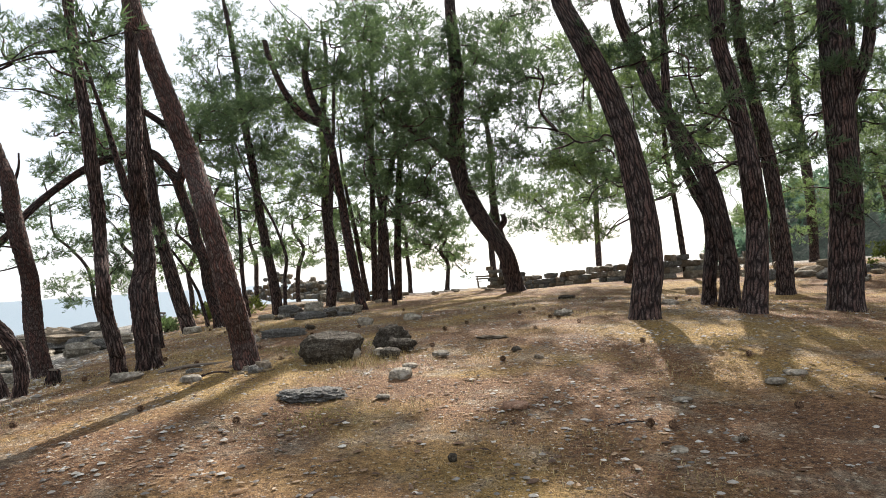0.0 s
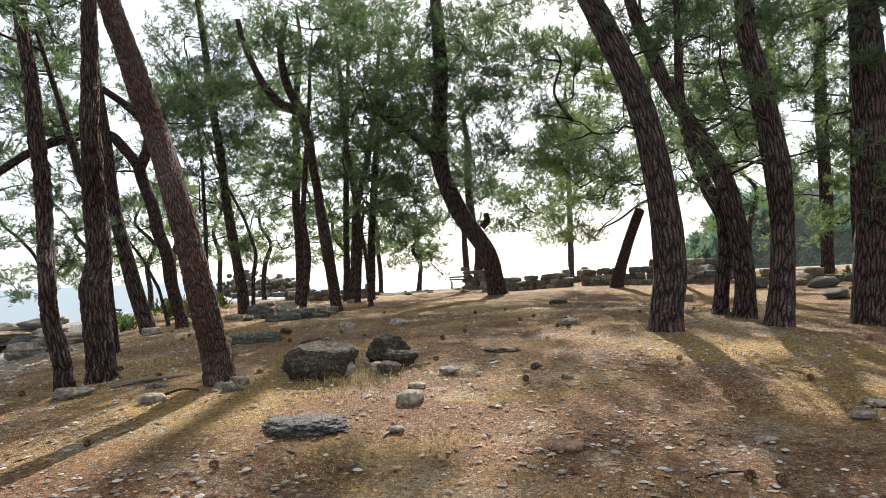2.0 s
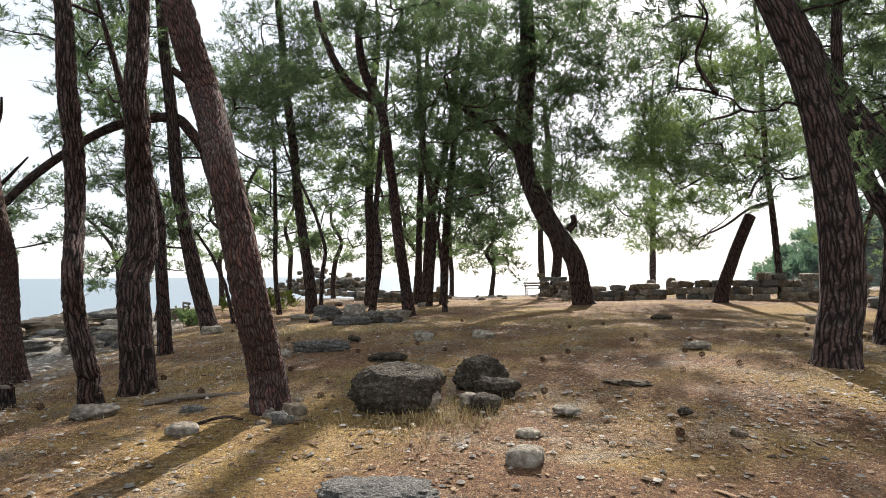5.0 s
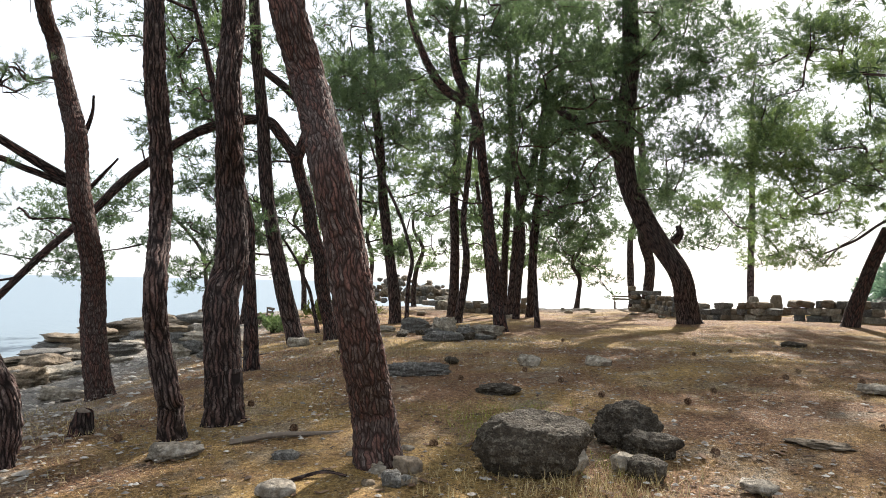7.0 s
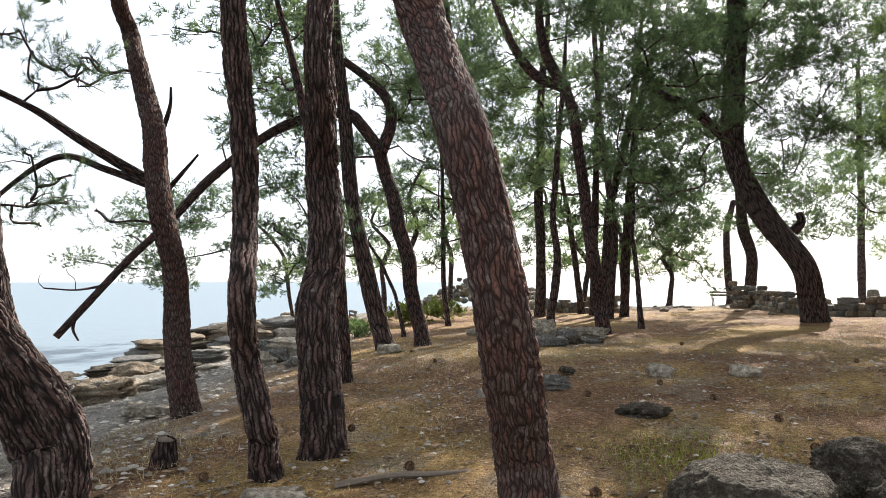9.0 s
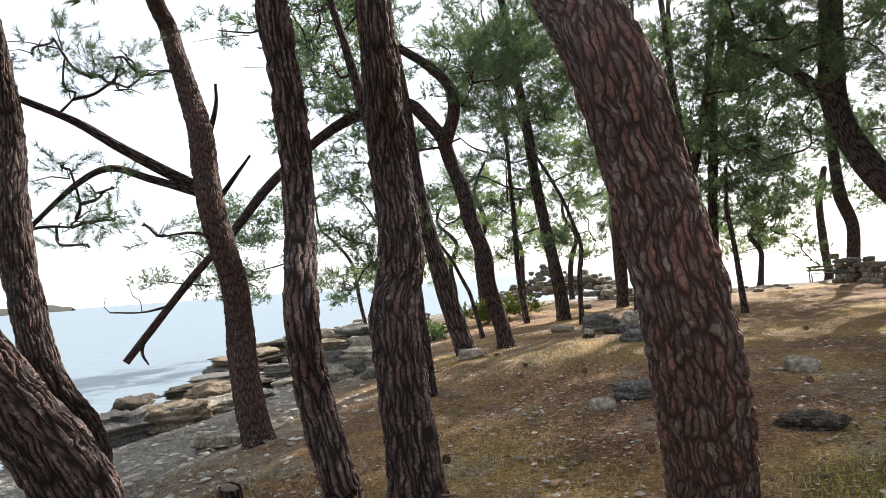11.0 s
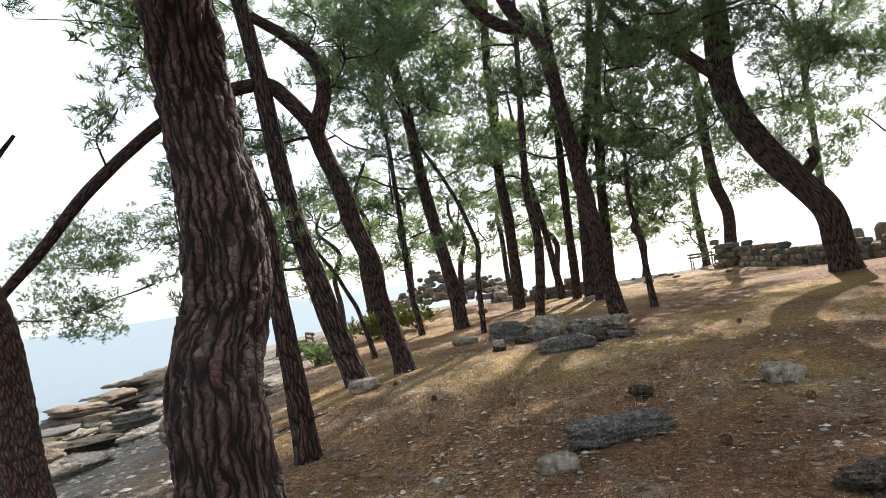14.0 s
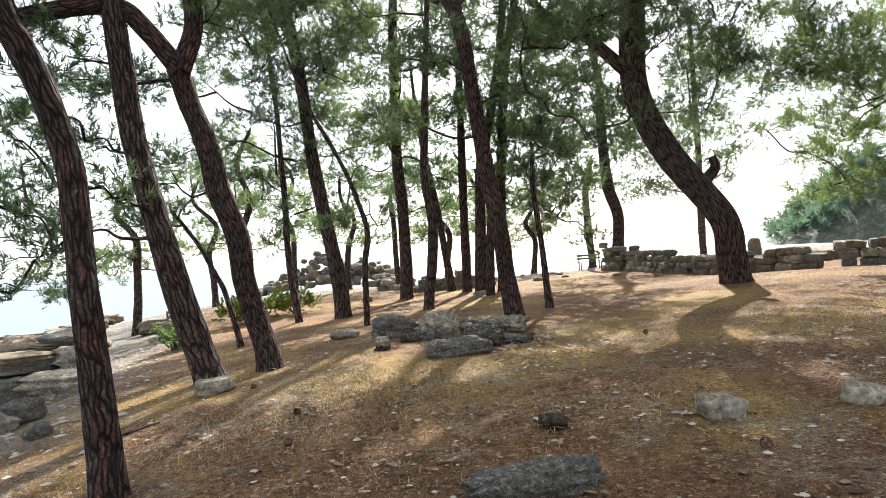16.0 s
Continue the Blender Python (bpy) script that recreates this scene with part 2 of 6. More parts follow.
STONE_DARK = stone_material("dark_lichened_limestone", (0.083, 0.067, 0.05), (0.29, 0.265, 0.215), 0.5, 3.2)
STONE = stone_material("grey_limestone", (0.34, 0.302, 0.248), (0.56, 0.53, 0.48), 0.5)
STONE_WARM = stone_material("ochre_limestone", (0.24, 0.19, 0.138), (0.3, 0.27, 0.23), 0.5)
STONE_GREY = stone_material("blue_grey_rough_stone", (0.19, 0.184, 0.174), (0.42, 0.415, 0.4), 0.7, 3.6)
STONE_RED = stone_material("reddish_stone", (0.42, 0.25, 0.17), (0.45, 0.33, 0.26), 0.4)
GROUND = ground_material()
WATER = water_material()
PEBBLES = random_material("pebbles", (0.0, (0.13, 0.115, 0.1)), (0.55, (0.27, 0.24, 0.205)), (1.0, (0.52, 0.48, 0.42)))
FLAKES = random_material("dry_leaf_flakes", (0.0, (0.2, 0.12, 0.07)), (0.5, (0.3, 0.2, 0.12)), (1.0, (0.45, 0.35, 0.24)))
CHIPS = random_material("bark_chips", (0.0, (0.05, 0.03, 0.02)), (0.6, (0.15, 0.085, 0.05)), (1.0, (0.3, 0.2, 0.12)))
STRAW = random_material("dry_grass_blades", (0.0, (0.22, 0.16, 0.06)), (0.6, (0.42, 0.32, 0.15)), (1.0, (0.58, 0.47, 0.25)))
GREEN = random_material("green_grass_blades", (0.0, (0.16, 0.18, 0.03)), (1.0, (0.36, 0.38, 0.07)))
WOOD = random_material("weathered_wood", (0.0, (0.11, 0.085, 0.065)), (1.0, (0.2, 0.16, 0.125)))


# ---- helpers of this scene ----
rng = np.random.RandomState(7)


def mesh(name, verts, faces, mat, smooth=True, uv=None):
    """verts n x 3, faces m x 3 or m x 4."""
    verts, faces = np.asarray(verts, np.float32), np.asarray(faces, np.int32)
    me = bpy.data.meshes.new(name)
    m, k = faces.shape
    me.vertices.add(len(verts))
    me.vertices.foreach_set("co", verts.ravel())
    me.loops.add(m * k)
    me.loops.foreach_set("vertex_index", faces.ravel())
    me.polygons.add(m)
    me.polygons.foreach_set("loop_start", np.arange(0, m * k, k, dtype=np.int32))
    me.polygons.foreach_set("loop_total", np.full(m, k, np.int32))
    if uv is not None:
        layer = me.uv_layers.new(name="UVMap")
        layer.data.foreach_set("uv", np.asarray(uv, np.float32)[faces.ravel()].ravel())
    me.polygons.foreach_set("use_smooth", np.full(m, smooth))
    me.materials.append(mat)
    me.update(calc_edges=True)
    return me


def thing(name, place=(0, 0, 0), label="", category="", group="", kind=""):
    e = new(name)
    e.empty_display_size = 0.2
    e.location = place
    return tagged(e, label, category, group, kind)


def part(name, me, parent, label="", at=(0, 0, 0)):
    ob = new(name, me)
    ob.parent = parent
    ob.location = at
    if label:
        ob["label"] = label
    return ob


def alone(name, me, place, label, category, group="", kind=""):
    ob = new(name, me)
    ob.location = place
    return tagged(ob, label, category, group, kind)


# ground: a gentle swell of low mounds that falls to the sea on the left and beyond the spit
MOUNDS = [0.337, -0.067, 0.120, 0.223, 0.102, -0.617, 0.274, 0.186, 0.149, 0.265, -0.023, 0.199, 0.071, 0.104, 0.076, 0.066, -0.139, 0.045, 0.011, 0.039, 0.077, -0.276, 0.202, 0.292, 0.197, 0.106, -0.199, -0.162, -0.185, -0.268, 0.199]


def ground(x, y):
    x, y = np.asarray(x, float), np.asarray(y, float)
    s = np.log1p(np.exp(np.minimum((-x - 3.0 - 0.32 * (y - 8)) / 1.5, 30))) * 1.5
    e = 1.2 * np.tanh(x / 12)
    z = MOUNDS[0] + MOUNDS[1] * np.tanh((y - 8) / 5) + MOUNDS[2] * np.tanh((y - 20) / 12) + MOUNDS[3] * e + MOUNDS[4] * e * e + MOUNDS[5] * np.minimum(s, 30) / 5
    k = 6
    for a in (-9, -4.5, 0, 4.5, 9):
        for c in (4, 9, 14, 20, 27):
            z = z + MOUNDS[k] * np.exp(-((x - a) ** 2 + (y - c) ** 2) / 32.0)
            k += 1
    z = z - np.clip((y - 52 - 0.3 * np.clip(x - 14, 0, 60)) * 0.16, 0, 6)
    return z


def spline(pts, per=8):
    """Catmull-Rom through the points."""
    p = np.asarray(pts, float)
    p = np.vstack([2 * p[0] - p[1], p, 2 * p[-1] - p[-2]])
    t = np.linspace(0, 1, per, endpoint=False)[:, None]
    out = []
    for i in range(1, len(p) - 2):
        a, b, c, d = p[i - 1], p[i], p[i + 1], p[i + 2]
        out.append(0.5 * (2 * b + (c - a) * t + (2 * a - 5 * b + 4 * c - d) * t ** 2 + (3 * b - a - 3 * c + d) * t ** 3))
    return np.vstack(out + [p[-2:-1]])


def tube(pts, radii, seg=12, rough=0.0, flare=0.0, seed=0):
    """A closed, tapering limb along pts: verts, quads and uv in metres."""
    p = np.asarray(pts, float)
    d = np.gradient(p, axis=0)
    d /= np.linalg.norm(d, axis=1)[:, None] + 1e-9
    ref = np.array([1.0, 0.13, 0.0]) if abs(d[:, 2]).mean() > 0.5 else np.array([0.1, 0.05, 1.0])
    u = np.cross(ref, d)
    u /= np.linalg.norm(u, axis=1)[:, None]
    v = np.cross(d, u)
    run = np.r_[0, np.cumsum(np.linalg.norm(np.diff(p, axis=0), axis=1))]
    a = np.linspace(np.pi, 3 * np.pi, seg + 1)
    r = np.asarray(radii, float)[:, None] * np.ones((1, seg + 1))
    if flare:
        lobes = 1 + 0.28 * np.cos(3 * a + seed) + 0.18 * np.cos(5 * a + 2 * seed)
        r *= 1 + flare * np.exp(-run / 0.16)[:, None] * lobes[None, :]
    if rough:
        ph = rng.rand(6) * 6.28
        r *= 1 + 0.04 * np.sin(2 * a[None] + ph[0] + run[:, None] * 1.7) + 0.03 * np.sin(3 * a[None] + ph[1] - run[:, None] * 2.3)
        n1 = np.array([[noise.noise((math.cos(x) * 5.5 + seed, math.sin(x) * 5.5, s * 2.2)) - 0.8 * abs(noise.noise((math.cos(x) * 9 + seed, math.sin(x) * 9, s * 3.0))) for x in a] for s in run])
        r += rough * n1
        r[:, -1] = r[:, 0]
    ring = p[:, None] + r[..., None] * (np.cos(a)[None, :, None] * u[:, None] + np.sin(a)[None, :, None] * v[:, None])
    n = len(p)
    i, j = np.meshgrid(np.arange(n - 1), np.arange(seg), indexing="ij")
    q = i * (seg + 1) + j
    faces = np.stack([q, q + 1, q + seg + 2, q + seg + 1], -1).reshape(-1, 4)
    uv = np.stack([np.broadcast_to(a[None] * np.mean(radii), (n, seg + 1)) + seed * 3.1, np.broadcast_to(run[:, None], (n, seg + 1))], -1).reshape(-1, 2)
    return ring.reshape(-1, 3), faces, uv


def join(items):
    V, F, U, k = [], [], [], 0
    for v, f, u in items:
        V.append(v), F.append(f + k), U.append(u)
        k += len(v)
    return np.vstack(V), np.vstack(F), np.vstack(U)


def turn_to(dirs):
    """Rotation matrices that bring +z to each of dirs, with a random spin."""
    w = dirs / (np.linalg.norm(dirs, axis=1)[:, None] + 1e-9)
    h = rng.normal(size=w.shape)
    u = np.cross(h, w)
    u /= np.linalg.norm(u, axis=1)[:, None] + 1e-9
    return np.stack([u, np.cross(w, u), w], -1)


def spray(count=18, length=0.28, needle=0.16, width=0.024):
    """One twig's needles along +z: triangles."""
    t = rng.rand(count) ** 0.8 * length
    a = rng.rand(count) * 6.283
    lean = 0.55 + 0.5 * rng.rand(count)
    d = np.stack([np.cos(a) * np.sin(lean), np.sin(a) * np.sin(lean), np.cos(lean)], -1)
    o = np.stack([0 * t, 0 * t, t], -1)
    side = np.cross(d, rng.normal(size=d.shape))
    side /= np.linalg.norm(side, axis=1)[:, None]
    ln = needle * (0.7 + 0.6 * rng.rand(count))[:, None]
    return np.stack([o - side * width / 2, o + side * width / 2, o + d * ln], 1).reshape(-1, 3)


SPRAYS = [spray(20, 0.26, 0.135, 0.0185) for _ in range(6)]
WIDE_SPRAYS = [spray(11, 0.32, 0.19, 0.062) for _ in range(4)]
COARSE_SPRAYS = [spray(12, 0.28, 0.15, 0.028) for _ in range(4)]
FAR_SPRAYS = [spray(12, 0.26, 0.15, 0.03) for _ in range(4)]
FINE_SPRAYS = [spray(60, 0.24, 0.1, 0.006) for _ in range(5)]


def foliage(centres, sprays, per, flat=0.5, size=1.0):
    """Needle clumps round centres (x, y, z, r): one triangle soup."""
    out = []
    for x, y, z, r in centres:
        k = max(6, int(per * (r / 0.7) ** 2))
        # several small tufts gathered on the upper shell, so that the outline is broken
        tufts = max(3, int(k / 7))
        q = rng.normal(size=(tufts, 3))
        q /= np.linalg.norm(q, axis=1)[:, None]
        q *= (rng.rand(tufts, 1) ** 0.45) * r
        q[:, 2] *= flat
        which = rng.randint(0, tufts, k)
        pos = q[which] + rng.normal(size=(k, 3)) * np.array([0.12, 0.12, 0.08]) * (0.5 + r * 0.6)
        dirs = pos * np.array([0.8, 0.8, 0.3]) / r + np.array([0, 0, 0.45]) + rng.normal(size=(k, 3)) * 0.45
        rot = turn_to(dirs) * (size * (0.75 + 0.5 * rng.rand(k)))[:, None, None]
        kind = rng.randint(0, len(sprays), k)
        for s in range(len(sprays)):
            w = kind == s
            if w.any():
                out.append((np.einsum("nij,mj->nmi", rot[w], sprays[s]) + (pos[w] + (x, y, z))[:, None]).reshape(-1, 3))
    v = np.vstack(out)
    return v, np.arange(len(v)).reshape(-1, 3)


# ---- ground, sea, distance ----
def sheet(xs, ys):
    X, Y = np.meshgrid(xs, ys, indexing="ij")
    Z = ground(X, Y)
    Z = Z + np.array([[noise.noise((x * 0.5, y * 0.5, 0)) * 0.05 + noise.noise((x * 2.1, y * 2.1, 5)) * 0.018 for y in ys] for x in xs])
    Z = np.maximum(Z, -4.0)
    n, m = X.shape
    i, j = np.meshgrid(np.arange(n - 1), np.arange(m - 1), indexing="ij")
    q = i * m + j
    return np.stack([X, Y, Z], -1).reshape(-1, 3), np.stack([q, q + m, q + m + 1, q + 1], -1).reshape(-1, 4)


def spaced(fine_a, fine_b, step, far):
    inner = np.arange(fine_a, fine_b + 1e-6, step)
    grow = np.geomspace(step, far, 26)
    return np.r_[(fine_a - np.cumsum(grow))[::-1], inner, fine_b + np.cumsum(grow)]


v, f = sheet(spaced(-14, 14, 0.2, 900), spaced(0, 34, 0.2, 900))
alone("ground", mesh("ground", v, f, GROUND), (0, 0, 0), "brown pine-needle forest floor with dry grass and pale gravel", "ground", kind="structure")
SEA = -1.3
v = np.array([(-6000, -3000, 0), (6000, -3000, 0), (6000, 9000, 0), (-6000, 9000, 0)], float)
alone("water", mesh("water", v, [(0, 1, 2, 3)], WATER), (0, 0, SEA), "calm pale hazy sea reaching to the horizon", "sea", kind="structure")


# ---- pines ----
def OVERHEAD(b):
    """The pines given unseen wide crowns, added to shade the walked clearing."""
    return 2.9 < b.x < 12.0 and 11.0 < b.y < 30.0


# wide parts of some crowns: plan, height and clumps
CANOPY = {"R6": [(7.8, 12.5, 17, 24, 5.5, 11.5, 11), (5.2, 8.0, 16, 22, 7.5, 11.5, 9)], "R13": [(8.6, 14, 25.5, 33, 6.0, 13.5, 12), (6.4, 9.2, 28, 32, 5.5, 11, 7)],
          "S": [(-1, 2.4, 26, 29, 6.8, 10, 5)], "S2": [(0.5, 4.8, 34, 40, 8.5, 12.5, 7)], "M6": [(-5, 0, 32, 35, 5, 13, 9)], "M1": [(-5, -1, 21.5, 25, 9, 12, 4), (-2.4, 1.2, 22.5, 26, 5.8, 9.5, 7)],
          "M2": [(-12, -5.8, 27, 31, 5.2, 10.5, 12)], "M0": [(-9, -3, 33, 37, 6, 12, 7)], "T4": [(-3.5, 1.5, 34, 38, 5.5, 11, 8)], "G": [(-11, -6.6, 18.5, 21, 5.2, 8.5, 9)]}


def pine(code, radii, pts, tall, puffs=(), limbs=()):
    near = code in ("A", "B", "C", "D", "L1", "L2", "L3")
    pts = [Vector(p) for p in pts]
    base = pts[0].copy()
    base.z = float(ground(base.x, base.y)) - 0.06
    p = np.array([tuple(q - base) for q in pts])
    p[0, 2] = -0.12
    seed = sum(ord(c) for c in code) % 17
    r = np.random.RandomState(seed * 7 + len(code))
    crown = [(x - base.x, y - base.y, z - base.z, s) for x, y, z, s in puffs]
    high = []
    seen = len(p)
    if tall:                            # the bole goes on above to its crown
        d = p[-1] - p[-3]
        d = d / np.linalg.norm(d)
        reach = 2.5 + 0.46 * base.y if OVERHEAD(base) else 0.0
        for k in range(6):
            if k > 1 and p[-1, 2] > reach:
                break
            d = d * 0.75 + np.array([0, 0, 0.4]) + r.normal(size=3) * 0.08
            p = np.vstack([p, p[-1] + d / np.linalg.norm(d) * (1.7 if near else 1.5)])
        for k in range(7 if near or code[0] == "R" else 3):
            a, s = r.rand() * 6.28, 0.4 + r.rand() * 2.4
            high.append((p[-1, 0] + math.cos(a) * s, p[-1, 1] + math.sin(a) * s, p[-1, 2] - 0.9 + r.rand() * 2.0, 0.65 + 0.45 * r.rand()))
    if tall and OVERHEAD(base):          # wide crowns added above view, to shade the clearing
        for k in range(12 if code == "S" else 30 if base.y > 16 else 16):
            a, s = r.rand() * 6.28, 0.8 + r.rand() * 4.2
            c = (p[-1, 0] + math.cos(a) * s + (4.2 if base.x < 3.3 else 0.4), p[-1, 1] + math.sin(a) * s + (4.2 if base.y < 25 else 0.5))
            high.append((*c, max(p[-1, 2] - 0.6, 2.8 + 0.46 * (c[1] + base.y)) + r.rand() * 1.8, 0.5 + 0.4 * r.rand()))
    for x0, x1, y0, y1, z0, z1, count in CANOPY.get(code, ()):
        crown += [(r.uniform(x0, x1) - base.x, r.uniform(y0, y1) - base.y, r.uniform(z0, z1) - base.z, 0.7 + 0.5 * r.rand()) for _ in range(count)]
    if code == "S2":                     # unseen clumps added forward over the spit, to dapple the ground with shade
        for k in range(22):
            high.append((r.uniform(-2.5, 3.5), r.uniform(-9, 1), p[-1, 2] + 1.0 + r.rand() * 3.0, 0.6 + 0.4 * r.rand()))
    high += [(x + r.normal() * s * 0.9, y + r.normal() * s * 0.9, z + r.normal() * s * 0.45, s * (0.55 + 0.3 * r.rand())) for x, y, z, s in list(high)]
    crown += [(x + r.normal() * s * 0.9, y + r.normal() * s * 0.9, z + r.normal() * s * 0.45, s * (0.55 + 0.3 * r.rand())) for x, y, z, s in list(crown)]
    q = spline(p, 18 if near else 9)
    g = np.linspace(0, 1, len(q))
    n0 = 1 if not tall else (seen - 1) / (len(p) - 1)
    rad = np.interp(g, (0, 0.12, 0.5 * n0, n0, 1), (radii[0] * 0.9, radii[0] * 0.87, radii[1], radii[2], radii[2] * (0.3 if tall else 0.25)))
    bark = BARK_RED if code in ("A", "D", "LEAN", "E", "G", "M1") else BARK
    group = "pines of the grove"
    tone = "reddish-brown" if bark is BARK_RED else "dark grey-brown"
    size = "thick" if radii[0] > 0.28 else ("slender" if radii[0] < 0.17 else "mid-sized")
    shape = {"S": "strongly curved", "LEAN": "broken-off leaning", "A": "slanting", "R1": "bowed", "B": "wavy", "L1": "low slanting", "D": "forked"}.get(code, "slightly leaning")
    t = thing("pine_tree", base, f"{size} {shape} pine with {tone} furrowed bark", "pine tree", group)
    v, fc, uv = tube(q, rad, 54 if near else 16, 0.016 if near else 0.012, 0.5, seed)
    part("trunk", mesh("trunk", v, fc, {BARK: BARK_DEEP, BARK_RED: BARK_RED_DEEP}[bark] if near else bark, uv=uv), t)
    for limb, lr in limbs:
        w = spline(np.array(limb) - np.array(base), 7)
        v, fc, uv = tube(w, np.linspace(lr[0], lr[1], len(w)), 12, 0.008, 0, seed)
        part("branch", mesh("branch", v, fc, bark, uv=uv), t)
    if crown or high:
        twigs = []
        nodes = [tuple(o) for o, z in zip(q, q[:, 2]) if z > min(2.2, 0.45 * q[-1, 2])][::3]
        for limb, lr in limbs:
            nodes += [tuple(o) for o in (spline(np.array(limb) - np.array(base), 3))]
        trunk_n = len(nodes)
        todo = sorted(crown + high, key=lambda c: min(math.dist(c[:3], o) for o in nodes))
        for x, y, z, s in todo:         # each clump hangs on the nearest wood, from below if it can
            c = np.array([x, y, z])
            N = np.array(nodes)
            cost = np.linalg.norm(N - c, axis=1) + 0.9 * np.maximum(0, N[:, 2] - z + 0.1) + (np.arange(len(N)) < trunk_n) * 0.15
            i = int(np.argmin(cost))
            o = N[i]
            far = np.linalg.norm(c - o)
            w = spline(np.array([o, o + (c - o) * 0.35 + r.normal(size=3) * 0.07 * far, o + (c - o) * 0.7 + (0, 0, 0.05 * far) + r.normal(size=3) * 0.07 * far, c]), 4)
            lr = min(0.016 + 0.012 * far, 0.06)
            twigs.append(tube(w, np.linspace(lr, 0.012, len(w)), 4))
            nodes += [tuple(w[k]) for k in (4, 8, len(w) - 1)]
            for k in range(2):          # side twigs inside the clump
                e = c + r.normal(size=3) * np.array([0.55, 0.55, 0.3]) * s
                m2 = o + (c - o) * (0.6 + 0.35 * r.rand())
                twigs.append(tube(np.array([m2, (m2 + e) / 2 + (0, 0, 0.04), e]), (0.011, 0.008, 0.004), 3))
        v, fc, uv = join(twigs)
        tagged(part("twig_work", mesh("twig_work", v, fc, bark, uv=uv), t), kind="stuff")
        fine = code == "D"
        soup = []
        if crown:
            soup.append(foliage(crown, FINE_SPRAYS if fine else FAR_SPRAYS if base.y > 31 else SPRAYS, 40 if fine else 44, size=0.95 if fine else 1.06)[0])
        if high:
            soup.append(foliage(high, WIDE_SPRAYS if OVERHEAD(base) else COARSE_SPRAYS, 28 if OVERHEAD(base) else 28)[0])
        v = np.vstack(soup)
        fc = np.arange(len(v)).reshape(-1, 3)
        tagged(part("crown", mesh("crown", v, fc, NEEDLE_SUNLIT if code == "R13" else NEEDLE_LIGHT if code in ("R5", "R7", "R8", "R9", "R10", "R11", "R12", "M0", "FAR", "far") else NEEDLE, smooth=False), t), kind="stuff")
    return t


pine('A', (0.205, 0.156, 0.131), [(-3.14, 9.11, 0.42), (-3.19, 9.11, 0.75), (-3.21, 9.09, 0.88), (-3.21, 8.79, 1.34), (-3.25, 8.60, 1.81), (-3.33, 8.55, 2.27), (-3.43, 8.50, 2.73), (-3.62, 8.78, 3.19), (-3.83, 9.01, 3.66), (-3.94, 8.88, 4.12), (-4.08, 8.87, 4.58), (-4.22, 8.83, 5.05), (-4.35, 8.80, 5.51), (-4.48, 8.77, 5.97)], True)
pine('B', (0.238, 0.172, 0.09), [(-5.32, 10.67, 0.35), (-5.32, 10.62, 0.74), (-5.35, 10.63, 0.89), (-5.40, 10.65, 1.44), (-5.47, 10.78, 1.75), (-5.46, 10.92, 1.99), (-5.45, 10.96, 2.26), (-5.48, 11.00, 2.53), (-5.54, 11.00, 3.08), (-5.37, 10.62, 3.63), (-5.34, 10.50, 4.17), (-5.37, 10.62, 4.72), (-5.37, 10.64, 5.26), (-5.37, 10.64, 5.81), (-5.36, 10.65, 6.36), (-5.36, 10.65, 6.90)], True)
pine('C', (0.134, 0.108, 0.082), [(-5.44, 9.86, 0.33), (-5.41, 9.72, 0.69), (-5.39, 9.62, 0.83), (-5.49, 9.59, 1.33), (-5.44, 9.43, 1.82), (-5.59, 9.70, 2.32), (-5.64, 9.78, 2.82), (-5.61, 9.68, 3.32), (-5.61, 9.56, 3.82), (-5.63, 9.53, 4.32), (-5.75, 9.67, 4.81), (-5.80, 9.64, 5.31), (-5.84, 9.62, 5.81), (-5.88, 9.60, 6.31)], True)
pine('D', (0.215, 0.173, 0.118), [(-8.73, 13.22, 0.04), (-8.76, 13.13, 0.41), (-8.78, 13.13, 0.55), (-8.86, 13.14, 1.06), (-8.88, 13.13, 1.58), (-8.83, 13.01, 2.09), (-8.80, 12.79, 2.60), (-8.83, 12.66, 3.11), (-8.94, 12.71, 3.63), (-9.04, 12.77, 4.14), (-9.32, 12.93, 4.65), (-9.48, 12.93, 5.17), (-9.65, 12.96, 5.68), (-9.59, 12.60, 6.19)], True,
     [(-10.24, 11.85, 5.08, 0.40), (-10.28, 12.28, 4.96, 0.34), (-9.45, 12.02, 4.59, 0.28), (-10.11, 11.85, 4.60, 0.33), (-11.05, 12.33, 5.62, 0.49), (-10.00, 12.76, 5.05, 0.23), (-9.32, 11.71, 4.84, 0.27), (-9.70, 11.37, 3.53, 0.30), (-9.39, 11.42, 3.20, 0.26), (-9.78, 12.05, 3.01, 0.28), (-9.21, 11.90, 2.87, 0.20), (-10.06, 11.73, 3.02, 0.32), (-10.45, 11.81, 2.75, 0.30)],
     limbs=[([(-9.0, 12.9, 3.3), (-9.45, 12.57, 3.63), (-9.79, 12.19, 3.92), (-10.09, 11.83, 4.22), (-10.44, 11.34, 4.47)], (0.085, 0.04)), ([(-9.05, 12.85, 3.3), (-9.57, 12.44, 3.53), (-9.87, 12.10, 3.66), (-10.11, 11.80, 3.46), (-10.42, 11.38, 2.91)], (0.065, 0.025)), ([(-8.96, 13.02, 3.32), (-8.80, 13.15, 3.59), (-8.66, 13.27, 3.84)], (0.04, 0.018)), ([(-9.05, 12.94, 4.12), (-8.97, 13.01, 4.50), (-8.96, 13.02, 4.81)], (0.04, 0.018))])
